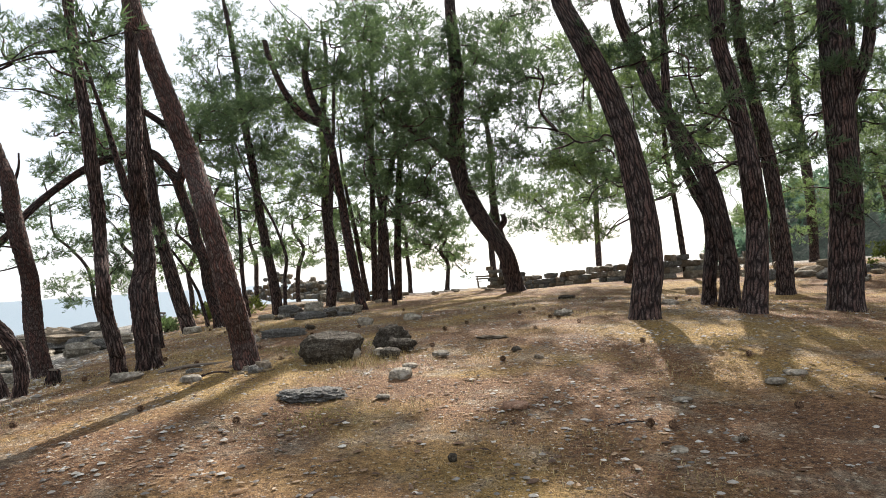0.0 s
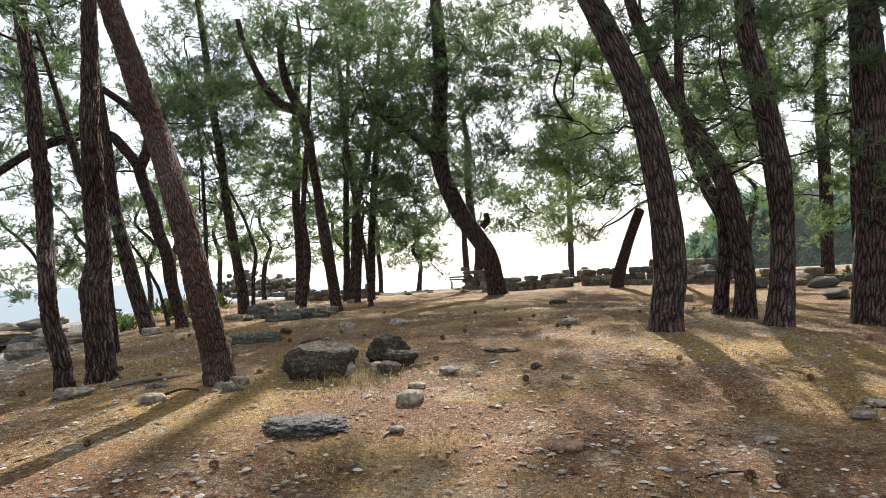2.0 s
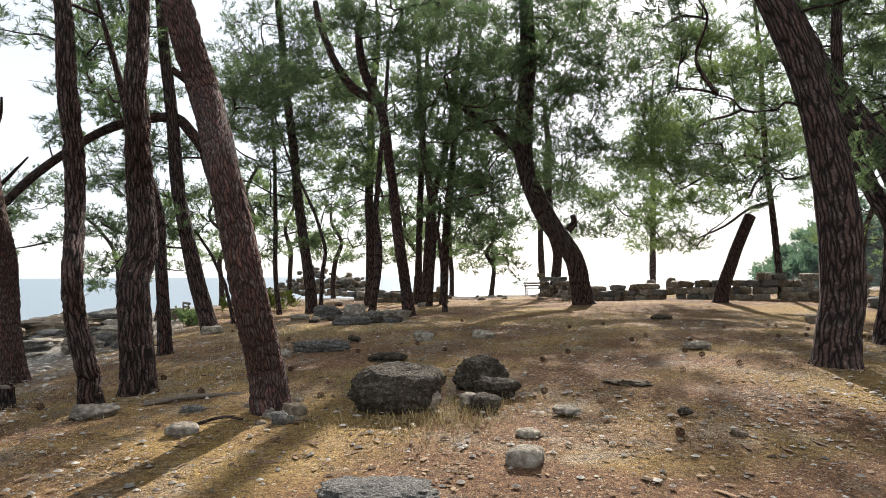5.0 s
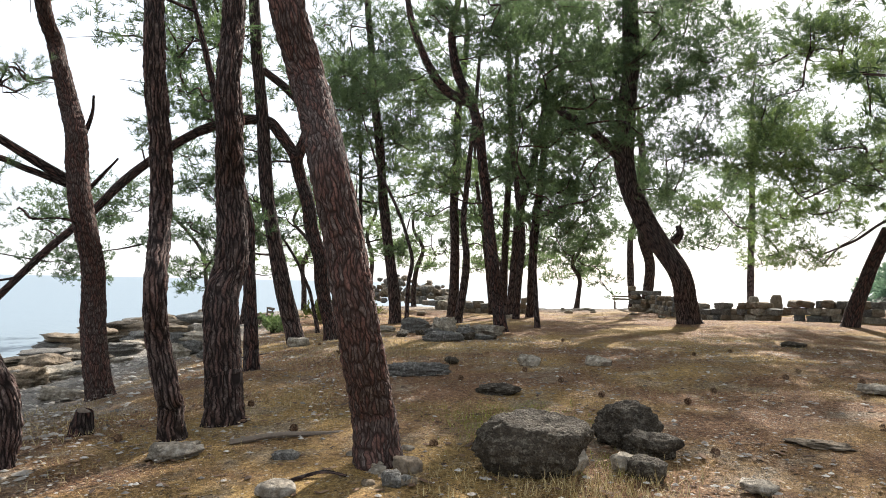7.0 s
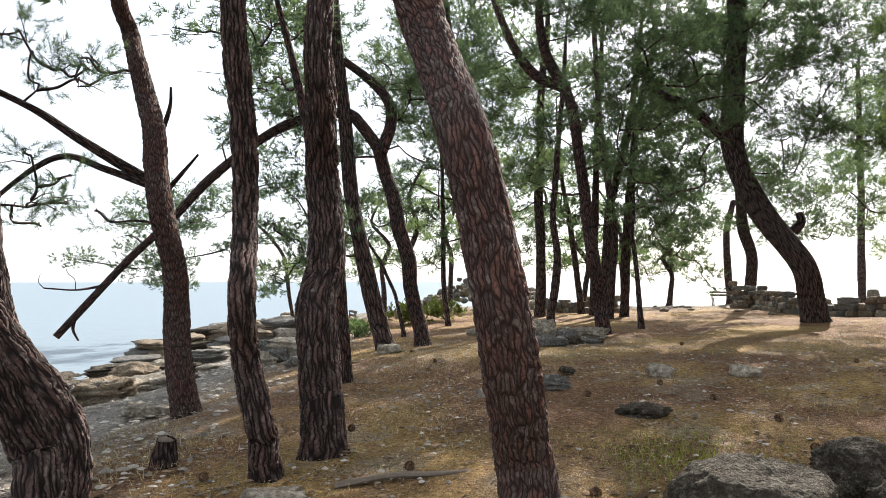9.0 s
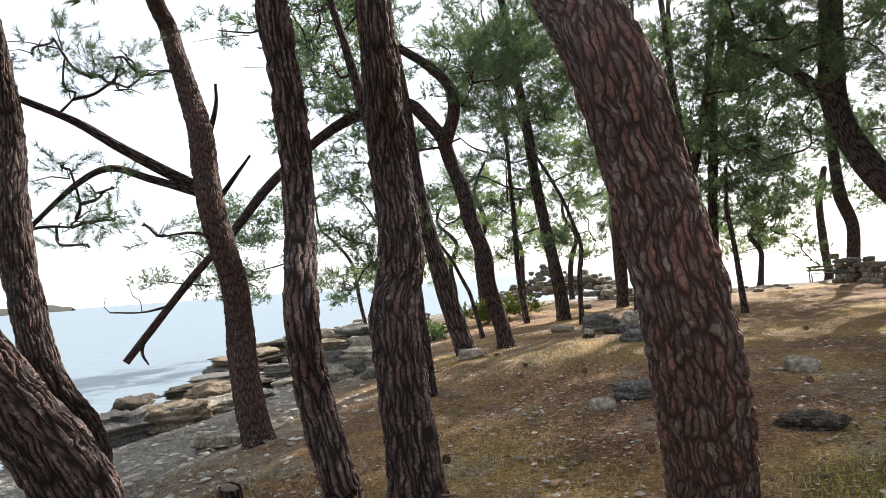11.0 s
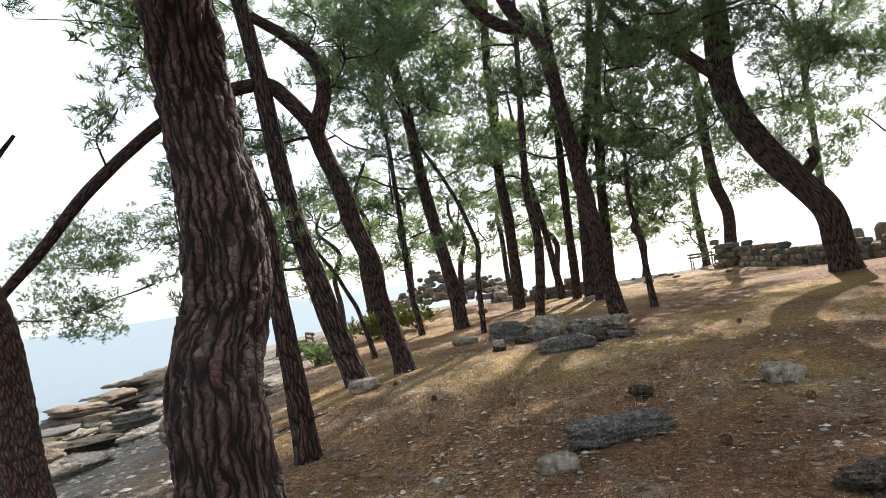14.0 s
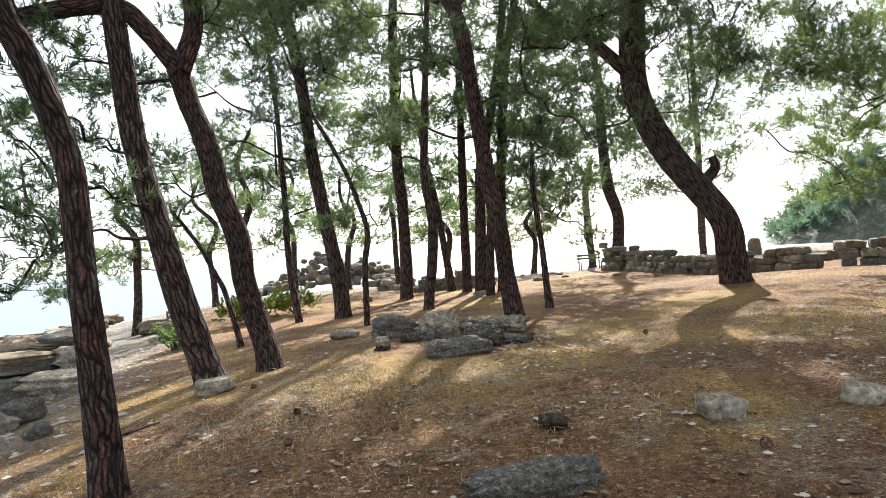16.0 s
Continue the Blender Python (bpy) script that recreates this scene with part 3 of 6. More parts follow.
pine('E', (0.149, 0.114, 0.098), [(-6.97, 14.80, 0.30), (-6.98, 14.82, 0.53), (-7.01, 14.87, 0.62), (-7.01, 14.83, 0.95), (-7.04, 14.84, 1.27), (-7.07, 14.85, 1.59), (-7.08, 14.83, 1.91), (-7.12, 14.89, 2.23), (-7.14, 14.90, 2.56), (-7.15, 14.90, 2.88), (-7.23, 14.90, 3.20), (-7.28, 14.80, 3.52), (-7.35, 14.68, 3.84), (-7.45, 14.57, 4.17)], True)
pine('F', (0.253, 0.177, 0.135), [(-8.03, 19.68, 0.34), (-8.24, 19.71, 0.87), (-8.38, 19.56, 1.59), (-8.64, 19.46, 2.84), (-8.86, 19.40, 4.09), (-8.97, 19.37, 5.34), (-9.06, 19.28, 6.59), (-9.20, 19.22, 7.83), (-9.29, 19.18, 9.08)], True,
     [(-10.89, 17.65, 8.27, 1.11), (-11.04, 18.71, 7.58, 0.97), (-10.49, 18.79, 9.49, 0.96), (-9.54, 17.84, 8.25, 0.91), (-9.76, 19.08, 9.72, 0.96), (-9.16, 18.74, 7.99, 0.75), (-11.43, 17.81, 9.35, 0.95), (-9.56, 18.24, 4.61, 0.52), (-9.77, 19.41, 5.35, 0.58), (-9.93, 18.50, 3.94, 0.54), (-9.31, 18.18, 3.25, 0.43), (-10.18, 18.65, 2.97, 0.46), (-9.70, 19.58, 4.10, 0.49), (-9.77, 18.33, 2.32, 0.40), (-8.96, 18.62, 3.27, 0.39), (-10.11, 18.33, 1.90, 0.36), (-9.08, 20.08, 3.96, 0.39), (-10.27, 19.50, 2.68, 0.40)])
pine('G', (0.220, 0.178, 0.169), [(-7.22, 19.98, 0.41), (-7.29, 20.04, 0.71), (-7.42, 20.09, 1.12), (-7.56, 19.99, 1.83), (-7.55, 19.81, 2.53), (-7.78, 19.76, 3.24), (-7.93, 19.81, 3.95), (-8.18, 19.85, 4.65), (-8.29, 19.66, 5.36)], False,
     [(-10.73, 18.91, 6.03, 0.61), (-10.59, 19.79, 7.00, 0.77), (-11.09, 19.14, 6.92, 0.63), (-10.70, 18.15, 7.27, 0.59), (-10.68, 17.51, 5.47, 0.51), (-9.95, 19.29, 7.87, 0.61), (-7.56, 20.05, 6.74, 0.72), (-8.16, 19.36, 7.26, 0.58)],
     limbs=[([(-8.20, 19.66, 5.09), (-8.61, 19.50, 5.68), (-9.03, 19.33, 6.02), (-10.02, 18.85, 5.77), (-10.76, 18.42, 5.26), (-11.66, 17.81, 4.29), (-12.31, 17.30, 3.29), (-12.98, 16.72, 2.34), (-13.84, 15.82, 0.81)], (0.15, 0.075)), ([(-13.3, 16.4, 1.85), (-13.6, 16.05, 1.78), (-13.95, 15.6, 1.82)], (0.03, 0.015)), ([(-13.62, 16.07, 1.2), (-13.64, 16.05, 0.95), (-13.56, 16.12, 0.72)], (0.04, 0.02)), ([(-13.95, 15.6, 1.82), (-14.02, 15.53, 1.95), (-14.0, 15.55, 2.12)], (0.011, 0.004)), ([(-13.6, 16.05, 1.78), (-13.62, 16.03, 2.0), (-13.7, 15.94, 2.12), (-13.74, 15.9, 2.3)], (0.01, 0.004)), ([(-12.7, 17.0, 2.75), (-12.9, 16.8, 2.95), (-13.1, 16.6, 2.9)], (0.02, 0.007)), ([(-8.20, 19.66, 5.09), (-7.98, 19.74, 5.75), (-8.05, 19.71, 6.37), (-8.52, 19.54, 6.90), (-9.05, 19.32, 7.31)], (0.16, 0.1))])
pine('M2', (0.275, 0.194, 0.134), [(-7.85, 29.80, 0.25), (-7.89, 29.77, 1.05), (-8.02, 29.76, 2.16), (-8.36, 29.97, 4.07), (-8.55, 29.85, 5.98), (-8.56, 29.14, 7.89), (-8.87, 29.22, 9.80), (-9.23, 30.10, 11.71), (-9.31, 29.57, 13.62)], True,
     [(-8.49, 29.12, 10.21, 1.08), (-9.81, 29.06, 9.75, 1.09), (-8.97, 29.42, 13.01, 1.37), (-10.12, 28.64, 10.97, 1.22), (-7.97, 29.38, 11.58, 1.08), (-10.65, 28.87, 12.39, 1.09), (-9.64, 30.14, 14.69, 1.41), (-9.45, 29.56, 9.85, 1.05), (-7.97, 29.32, 10.67, 1.03), (-9.95, 28.75, 10.55, 1.03), (-8.89, 29.45, 7.92, 0.93), (-9.65, 28.83, 7.56, 0.80), (-7.45, 29.34, 8.33, 0.91), (-8.35, 29.71, 12.25, 1.16), (-8.44, 28.83, 6.29, 0.81), (-7.86, 29.77, 7.88, 0.84), (-9.25, 29.21, 9.33, 0.83), (-8.42, 30.12, 10.04, 0.85)])
pine('M2b', (0.088, 0.067, 0.044), [(-6.55, 25.85, 0.35), (-6.54, 25.85, 0.68), (-6.53, 25.85, 1.13), (-6.49, 25.85, 1.91), (-6.39, 25.87, 2.69), (-6.58, 25.84, 3.47), (-6.84, 25.80, 4.24), (-7.20, 25.75, 5.02), (-7.59, 25.69, 5.80)], True)
pine('T1', (0.128, 0.094, 0.062), [(-9.29, 30.05, 0.18), (-9.35, 30.03, 0.72), (-9.44, 30.01, 1.47), (-9.49, 30.00, 2.76), (-9.47, 30.00, 4.05), (-9.50, 29.99, 5.34), (-9.52, 29.99, 6.62), (-9.60, 29.97, 7.91), (-9.69, 29.95, 9.20)], True,
     [(-11.39, 29.82, 10.04, 1.13), (-9.54, 30.33, 7.58, 1.13), (-11.67, 29.56, 7.85, 0.99), (-10.15, 29.60, 6.69, 0.83), (-9.92, 30.19, 4.48, 0.73), (-9.17, 29.82, 3.52, 0.63), (-10.48, 29.84, 5.02, 0.73), (-10.03, 29.60, 2.87, 0.54), (-8.78, 30.07, 4.92, 0.72)])
pine('T5', (0.088, 0.062, 0.039), [(-9.51, 25.28, 0.15), (-9.55, 25.26, 0.35), (-9.60, 25.25, 0.62), (-9.70, 25.21, 1.10), (-9.82, 25.17, 1.58), (-10.02, 25.10, 2.05), (-10.22, 25.03, 2.53), (-10.50, 24.93, 3.01), (-10.80, 24.83, 3.49)], False,
     [(-10.95, 23.83, 3.93, 0.54), (-10.54, 24.37, 4.34, 0.55), (-12.00, 25.01, 3.19, 0.52), (-10.16, 24.58, 3.69, 0.48), (-11.13, 24.90, 3.25, 0.43)])
pine('M0', (0.286, 0.218, 0.158), [(-6.40, 36.00, 0.28), (-6.36, 36.00, 1.09), (-6.33, 36.08, 2.20), (-6.31, 35.83, 4.13), (-6.41, 36.06, 6.05), (-6.32, 36.24, 7.98), (-6.23, 35.53, 9.90), (-6.14, 35.85, 11.83), (-5.93, 36.03, 13.75)], True,
     [(-8.62, 35.90, 9.11, 1.64), (-7.47, 36.26, 8.13, 1.48), (-9.46, 35.29, 8.42, 1.46), (-8.12, 35.84, 6.49, 1.30), (-6.72, 35.25, 6.65, 1.11), (-8.84, 34.61, 10.76, 1.43), (-7.43, 35.26, 10.82, 1.28), (-6.35, 35.21, 12.98, 1.59), (-7.47, 34.89, 14.22, 1.58), (-7.56, 35.05, 8.89, 1.24), (-6.62, 36.08, 11.14, 1.28), (-8.65, 35.02, 7.21, 1.11), (-7.20, 36.60, 6.88, 1.01), (-7.82, 36.14, 12.06, 1.29)])
pine('M0b', (0.184, 0.123, 0.081), [(-5.21, 29.14, 0.35), (-5.12, 29.14, 0.90), (-4.99, 29.15, 1.66), (-4.90, 29.16, 2.98), (-5.04, 29.15, 4.29), (-4.94, 29.15, 5.60), (-4.83, 29.16, 6.92), (-4.71, 29.17, 8.23), (-4.59, 29.17, 9.55)], True,
     [(-6.85, 29.07, 4.78, 0.89), (-5.62, 29.58, 6.11, 0.91), (-7.37, 28.46, 3.03, 0.70), (-6.99, 29.92, 10.07, 0.93)])
pine('T2', (0.194, 0.146, 0.086), [(-4.60, 38.43, 0.30), (-4.65, 38.43, 0.79), (-4.72, 38.43, 1.47), (-4.85, 38.42, 2.63), (-5.00, 38.42, 3.80), (-5.15, 38.42, 4.97), (-5.35, 38.42, 6.13), (-5.53, 38.41, 7.30), (-5.64, 38.41, 8.47)], True,
     [(-6.30, 38.96, 5.08, 1.01), (-5.23, 38.82, 5.75, 1.01), (-7.08, 38.25, 3.83, 0.87), (-8.32, 38.67, 4.70, 0.89), (-4.31, 38.82, 4.42, 0.88), (-9.30, 38.22, 3.99, 0.88), (-10.35, 38.32, 3.58, 0.76), (-7.90, 38.37, 2.90, 0.75)])
pine('T3', (0.219, 0.172, 0.129), [(-3.95, 36.79, 0.31), (-3.93, 36.79, 1.04), (-3.90, 36.79, 2.04), (-3.86, 36.79, 3.76), (-3.80, 36.79, 5.49), (-3.74, 36.79, 7.22), (-3.68, 36.79, 8.95), (-3.56, 36.79, 10.67), (-3.44, 36.79, 12.40)], True,
     [(-4.87, 36.45, 7.71, 1.28), (-3.76, 36.91, 7.78, 1.30), (-5.38, 36.19, 5.38, 0.99), (-2.30, 36.24, 6.80, 1.27), (-3.84, 37.31, 12.31, 1.46), (-2.77, 37.41, 7.00, 1.33), (-1.30, 37.61, 3.91, 1.00), (-4.53, 37.21, 5.09, 1.00), (-5.28, 36.72, 8.06, 1.32)])
pine('T4', (0.273, 0.193, 0.136), [(-3.43, 34.97, 0.32), (-3.39, 34.97, 1.00), (-3.34, 34.97, 1.92), (-3.24, 34.96, 3.52), (-3.12, 34.96, 5.13), (-2.72, 34.95, 6.73), (-2.32, 34.94, 8.33), (-2.04, 34.93, 9.93), (-1.80, 34.92, 11.53)], True,
     [(0.67, 34.46, 4.22, 1.07), (-0.33, 35.10, 3.08, 0.94), (0.86, 35.59, 2.07, 0.79), (0.44, 35.57, 5.27, 1.11), (-0.96, 34.97, 6.61, 1.22), (0.09, 34.87, 5.79, 1.08), (-1.21, 34.56, 4.69, 0.94), (0.59, 34.41, 4.42, 0.93), (-0.17, 34.39, 3.63, 0.80), (-1.99, 35.45, 3.67, 0.69)])
pine('M1', (0.228, 0.163, 0.145), [(-3.06, 23.22, 0.49), (-3.15, 23.23, 0.91), (-3.22, 23.27, 1.48), (-3.33, 22.85, 2.48), (-3.47, 23.06, 3.47), (-3.58, 23.06, 4.46), (-3.69, 22.89, 5.45), (-3.81, 22.85, 6.44), (-4.09, 23.29, 7.43)], False,
     [(-3.45, 23.55, 9.91, 1.28), (-2.32, 22.23, 8.38, 1.41), (-3.10, 23.02, 7.39, 1.04), (-1.42, 22.14, 9.73, 1.20), (-4.36, 22.56, 5.71, 0.72), (-2.89, 23.71, 5.37, 0.96), (-5.28, 23.13, 6.07, 0.85), (-1.84, 23.29, 7.79, 1.05), (-5.27, 22.38, 10.67, 0.93), (-4.77, 23.45, 9.68, 1.04), (-5.91, 23.87, 8.79, 0.89), (-3.50, 23.01, 9.46, 1.01), (-5.22, 21.98, 9.63, 0.80), (-2.37, 22.16, 4.77, 0.59), (-1.59, 22.20, 4.06, 0.54), (-0.38, 23.76, 4.89, 0.61), (-1.74, 23.17, 6.00, 0.64), (0.42, 23.36, 6.12, 0.67), (0.76, 21.67, 5.91, 0.60), (-1.10, 22.41, 6.35, 0.61), (-2.66, 23.62, 6.97, 0.65)],
     limbs=[([(-4.16, 24.27, 7.66), (-5.03, 24.15, 8.11), (-5.67, 24.04, 9.02), (-6.15, 23.94, 10.30), (-6.31, 23.91, 11.04)], (0.17, 0.09)), ([(-4.16, 24.27, 7.66), (-4.68, 24.20, 8.67), (-4.88, 24.17, 9.96), (-4.69, 24.20, 11.09)], (0.18, 0.1))])
pine('M4', (0.109, 0.071, 0.048), [(-2.06, 25.68, 0.50), (-2.08, 25.73, 0.74), (-2.10, 25.72, 1.08), (-2.13, 25.69, 1.66), (-2.17, 25.67, 2.24), (-2.23, 25.64, 2.82), (-2.30, 25.45, 3.41), (-2.24, 25.70, 3.99), (-2.22, 25.70, 4.57)], False,
     [(-2.13, 26.32, 4.95, 0.50), (-1.88, 25.40, 4.22, 0.48), (-2.59, 25.15, 3.97, 0.40), (-1.33, 26.15, 4.58, 0.50)])
pine('M5', (0.237, 0.203, 0.134), [(-2.54, 35.56, 0.34), (-2.51, 35.56, 1.10), (-2.47, 35.56, 2.16), (-2.39, 35.56, 3.98), (-2.21, 35.57, 5.80), (-2.04, 35.57, 7.62), (-1.80, 35.58, 9.45), (-1.40, 35.59, 11.27), (-1.00, 35.60, 13.09)], True,
     [(-0.59, 35.07, 13.85, 1.87), (-1.58, 36.15, 9.03, 1.61), (-2.54, 34.87, 7.58, 1.40), (-0.37, 36.03, 7.63, 1.44), (-1.48, 36.15, 5.45, 1.12), (-1.75, 36.22, 16.63, 1.93), (-1.73, 35.20, 4.80, 1.24), (-0.71, 35.95, 6.15, 1.27), (-0.85, 34.64, 7.98, 1.22), (-2.21, 35.04, 11.10, 1.48), (-1.59, 35.37, 3.88, 1.00), (2.22, 36.33, 7.51, 1.45), (1.03, 34.92, 9.57, 1.40), (0.21, 36.32, 6.66, 1.29)])
pine('M6', (0.183, 0.143, 0.107), [(-3.15, 33.60, 0.34), (-3.10, 33.61, 1.10), (-3.02, 33.61, 2.15), (-2.88, 33.62, 3.96), (-3.09, 33.61, 5.78), (-3.33, 33.60, 7.59), (-3.49, 33.59, 9.40), (-3.56, 33.59, 11.21), (-3.64, 33.58, 13.02)], True,
     [(-3.62, 34.24, 9.10, 1.53), (-3.01, 34.89, 15.22, 1.87), (-4.30, 33.12, 15.55, 1.78), (-2.87, 33.16, 4.94, 1.04)])
pine('S', (0.419, 0.368, 0.248), [(3.10, 27.25, 0.67), (2.92, 27.03, 1.45), (2.58, 26.75, 2.53), (1.54, 27.50, 4.39), (0.98, 27.86, 6.25), (0.99, 27.67, 8.10), (1.15, 27.62, 9.96), (1.11, 27.66, 11.82), (1.05, 27.68, 13.68)], True,
     [(1.75, 26.59, 11.81, 1.67), (3.05, 28.24, 11.04, 1.78), (4.61, 28.31, 11.23, 1.54), (5.13, 27.49, 9.65, 1.50), (3.99, 27.08, 8.37, 1.47), (2.52, 26.83, 8.64, 1.21), (0.45, 28.33, 10.46, 1.52), (-0.19, 28.27, 8.42, 1.26), (5.27, 26.16, 8.06, 0.96), (3.10, 26.61, 6.85, 1.20), (4.67, 27.70, 6.21, 1.13), (5.71, 27.54, 7.12, 1.13), (2.54, 26.97, 5.25, 0.97), (-0.42, 26.84, 12.04, 1.44), (3.54, 27.01, 12.59, 1.46), (2.36, 27.50, 10.95, 1.26), (3.03, 26.15, 9.83, 1.19), (3.97, 27.83, 9.17, 1.07), (3.45, 27.25, 7.61, 1.04), (2.26, 28.04, 8.65, 1.07), (-0.04, 26.96, 10.84, 1.21), (-0.32, 28.76, 9.79, 1.09), (2.81, 27.83, 6.74, 0.96), (3.72, 26.82, 6.33, 0.82), (1.96, 28.68, 10.13, 1.31), (2.41, 27.75, 5.51, 0.85)],
     limbs=[([(0.9, 27.62, 6.4), (-0.36, 27.71, 7.69), (-1.38, 27.75, 8.35), (-2.12, 27.75, 9.53)], (0.2, 0.09)), ([(2.54, 27.36, 3.47), (2.77, 27.31, 3.77), (2.72, 27.33, 4.06)], (0.16, 0.1))])
pine('S2', (0.365, 0.308, 0.231), [(4.40, 45.00, 0.50), (4.29, 45.03, 1.09), (4.37, 45.01, 1.92), (4.46, 44.99, 3.33), (4.08, 45.08, 4.75), (3.98, 45.10, 6.17), (3.92, 45.12, 7.59), (3.95, 45.11, 9.01), (3.98, 45.10, 10.43)], True,
     [(5.12, 45.54, 7.18, 1.62), (6.47, 43.92, 6.50, 1.57), (7.95, 43.80, 5.61, 1.38), (9.22, 44.60, 4.81, 1.21), (7.20, 44.32, 4.92, 1.39), (8.98, 44.34, 7.58, 1.60), (4.08, 44.56, 5.14, 1.19), (5.18, 45.91, 7.42, 1.62), (6.21, 44.51, 5.90, 1.26), (2.57, 46.00, 5.44, 1.28), (3.67, 44.19, 8.73, 1.53), (5.81, 44.58, 8.35, 1.41), (6.23, 43.89, 4.64, 0.93), (2.09, 46.18, 7.07, 1.28)])
pine('S3', (0.272, 0.238, 0.170), [(4.21, 51.53, 0.49), (4.22, 51.53, 0.90), (4.19, 51.53, 1.47), (4.14, 51.55, 2.44), (4.10, 51.55, 3.42), (4.09, 51.55, 4.39), (4.13, 51.55, 5.37), (4.35, 51.50, 6.34), (4.58, 51.46, 7.32)], False)
pine('FAR', (0.33, 0.25, 0.19), [(15.50, 63.00, 0.73), (15.48, 62.95, 2.0), (15.5, 62.9, 4.2), (15.55, 62.85, 6.6), (15.6, 62.8, 9.0), (15.58, 62.75, 11.4), (15.62, 62.8, 13.8), (15.66, 62.85, 16.0), (15.68, 62.9, 17.6)], True,
     [(15.60, 62.87, 15.64, 2.14), (14.16, 62.67, 14.14, 1.86), (17.06, 61.72, 15.35, 2.12), (18.14, 62.24, 16.91, 2.15), (14.63, 62.75, 10.71, 1.33), (16.34, 62.38, 9.68, 1.33), (13.87, 63.36, 11.80, 1.61), (17.66, 62.32, 8.23, 1.34), (16.10, 62.98, 17.15, 2.15), (19.36, 61.96, 14.88, 2.15)])
pine('LEAN', (0.285, 0.215, 0.185), [(7.69, 26.24, 0.77), (7.80, 26.21, 1.15), (7.97, 26.16, 1.7), (8.16, 26.1, 2.3), (8.38, 26.04, 2.95), (8.62, 25.97, 3.55), (8.76, 25.93, 3.9)], False)
pine('R13', (0.15, 0.12, 0.1), [(11.0, 28.6, 0.6), (10.94, 28.58, 1.3), (10.84, 28.55, 2.4), (10.7, 28.5, 3.9), (10.52, 28.45, 5.4), (10.4, 28.4, 7.0), (10.35, 28.4, 8.6)], True,
     [(6.17, 26.79, 6.88, 1.38), (5.95, 27.77, 6.30, 1.25), (5.97, 26.15, 5.42, 1.17), (5.69, 26.73, 4.58, 1.19), (7.13, 27.69, 4.50, 1.28), (5.05, 26.97, 3.94, 0.84), (5.78, 26.59, 3.11, 1.01), (6.23, 26.38, 3.33, 1.02), (5.46, 27.59, 2.93, 0.70), (4.72, 26.88, 6.00, 0.75), (6.18, 25.57, 5.93, 1.31), (6.68, 26.52, 10.78, 1.27), (7.39, 25.37, 9.92, 1.22), (8.64, 26.35, 9.13, 1.30), (7.70, 26.95, 9.17, 1.09), (8.35, 26.14, 7.60, 1.07), (8.72, 26.26, 5.81, 1.08), (7.89, 25.91, 4.68, 0.94), (6.57, 25.80, 9.57, 0.82)],
     limbs=[([(10.62, 28.48, 4.6), (9.6, 28.0, 4.3), (8.4, 27.4, 3.6), (7.2, 26.9, 3.1)], (0.07, 0.03)), ([(10.45, 28.42, 6.2), (9.3, 27.6, 6.3), (7.9, 26.9, 5.6), (6.6, 26.6, 4.9)], (0.08, 0.03))])
pine('R1', (0.314, 0.251, 0.188), [(3.61, 11.31, 0.58), (3.65, 11.32, 0.95), (3.74, 11.36, 1.47), (3.73, 11.34, 2.36), (3.64, 11.37, 3.25), (3.49, 11.43, 4.14), (3.24, 11.49, 5.03), (2.89, 11.57, 5.92), (2.57, 11.78, 6.81)], True,
     [(2.75, 11.54, 3.98, 0.37), (2.28, 11.60, 4.24, 0.32), (3.22, 11.76, 5.78, 0.57), (1.80, 10.92, 5.33, 0.50)])
pine('R2', (0.246, 0.195, 0.133), [(6.21, 13.61, 0.52), (6.21, 13.53, 0.94), (6.25, 13.58, 1.53), (6.11, 13.57, 2.54), (5.95, 13.73, 3.54), (5.61, 14.13, 4.55), (5.23, 14.48, 5.56), (5.04, 14.89, 6.56), (4.54, 14.61, 7.57)], True,
     [(7.29, 12.25, 5.73, 0.78), (8.38, 13.29, 4.64, 0.72), (7.35, 12.45, 3.79, 0.66), (7.31, 12.85, 5.08, 0.68), (5.86, 15.03, 7.64, 0.88)])
pine('R2b', (0.189, 0.147, 0.105), [(5.96, 14.18, 0.54), (6.03, 14.21, 0.83), (6.02, 14.08, 1.22), (6.16, 14.17, 1.90), (6.08, 14.01, 2.58), (5.88, 14.21, 3.26), (5.62, 14.24, 3.94), (5.69, 14.71, 4.62), (5.48, 14.45, 5.30)], True)
pine('R3', (0.269, 0.197, 0.144), [(5.84, 11.81, 0.51), (5.98, 11.91, 0.88), (6.07, 11.94, 1.40), (6.20, 12.06, 2.30), (5.98, 11.70, 3.20), (5.96, 11.84, 4.09), (5.83, 11.85, 4.99), (5.64, 11.88, 5.89), (5.66, 11.92, 6.79)], True,
     [(4.47, 11.83, 4.19, 0.59), (4.87, 11.37, 4.49, 0.57), (4.52, 12.79, 3.56, 0.56), (4.81, 12.38, 3.13, 0.49), (3.89, 12.77, 3.24, 0.49), (2.87, 12.09, 2.87, 0.40), (5.47, 11.73, 6.00, 0.72), (4.38, 10.98, 5.47, 0.66)])
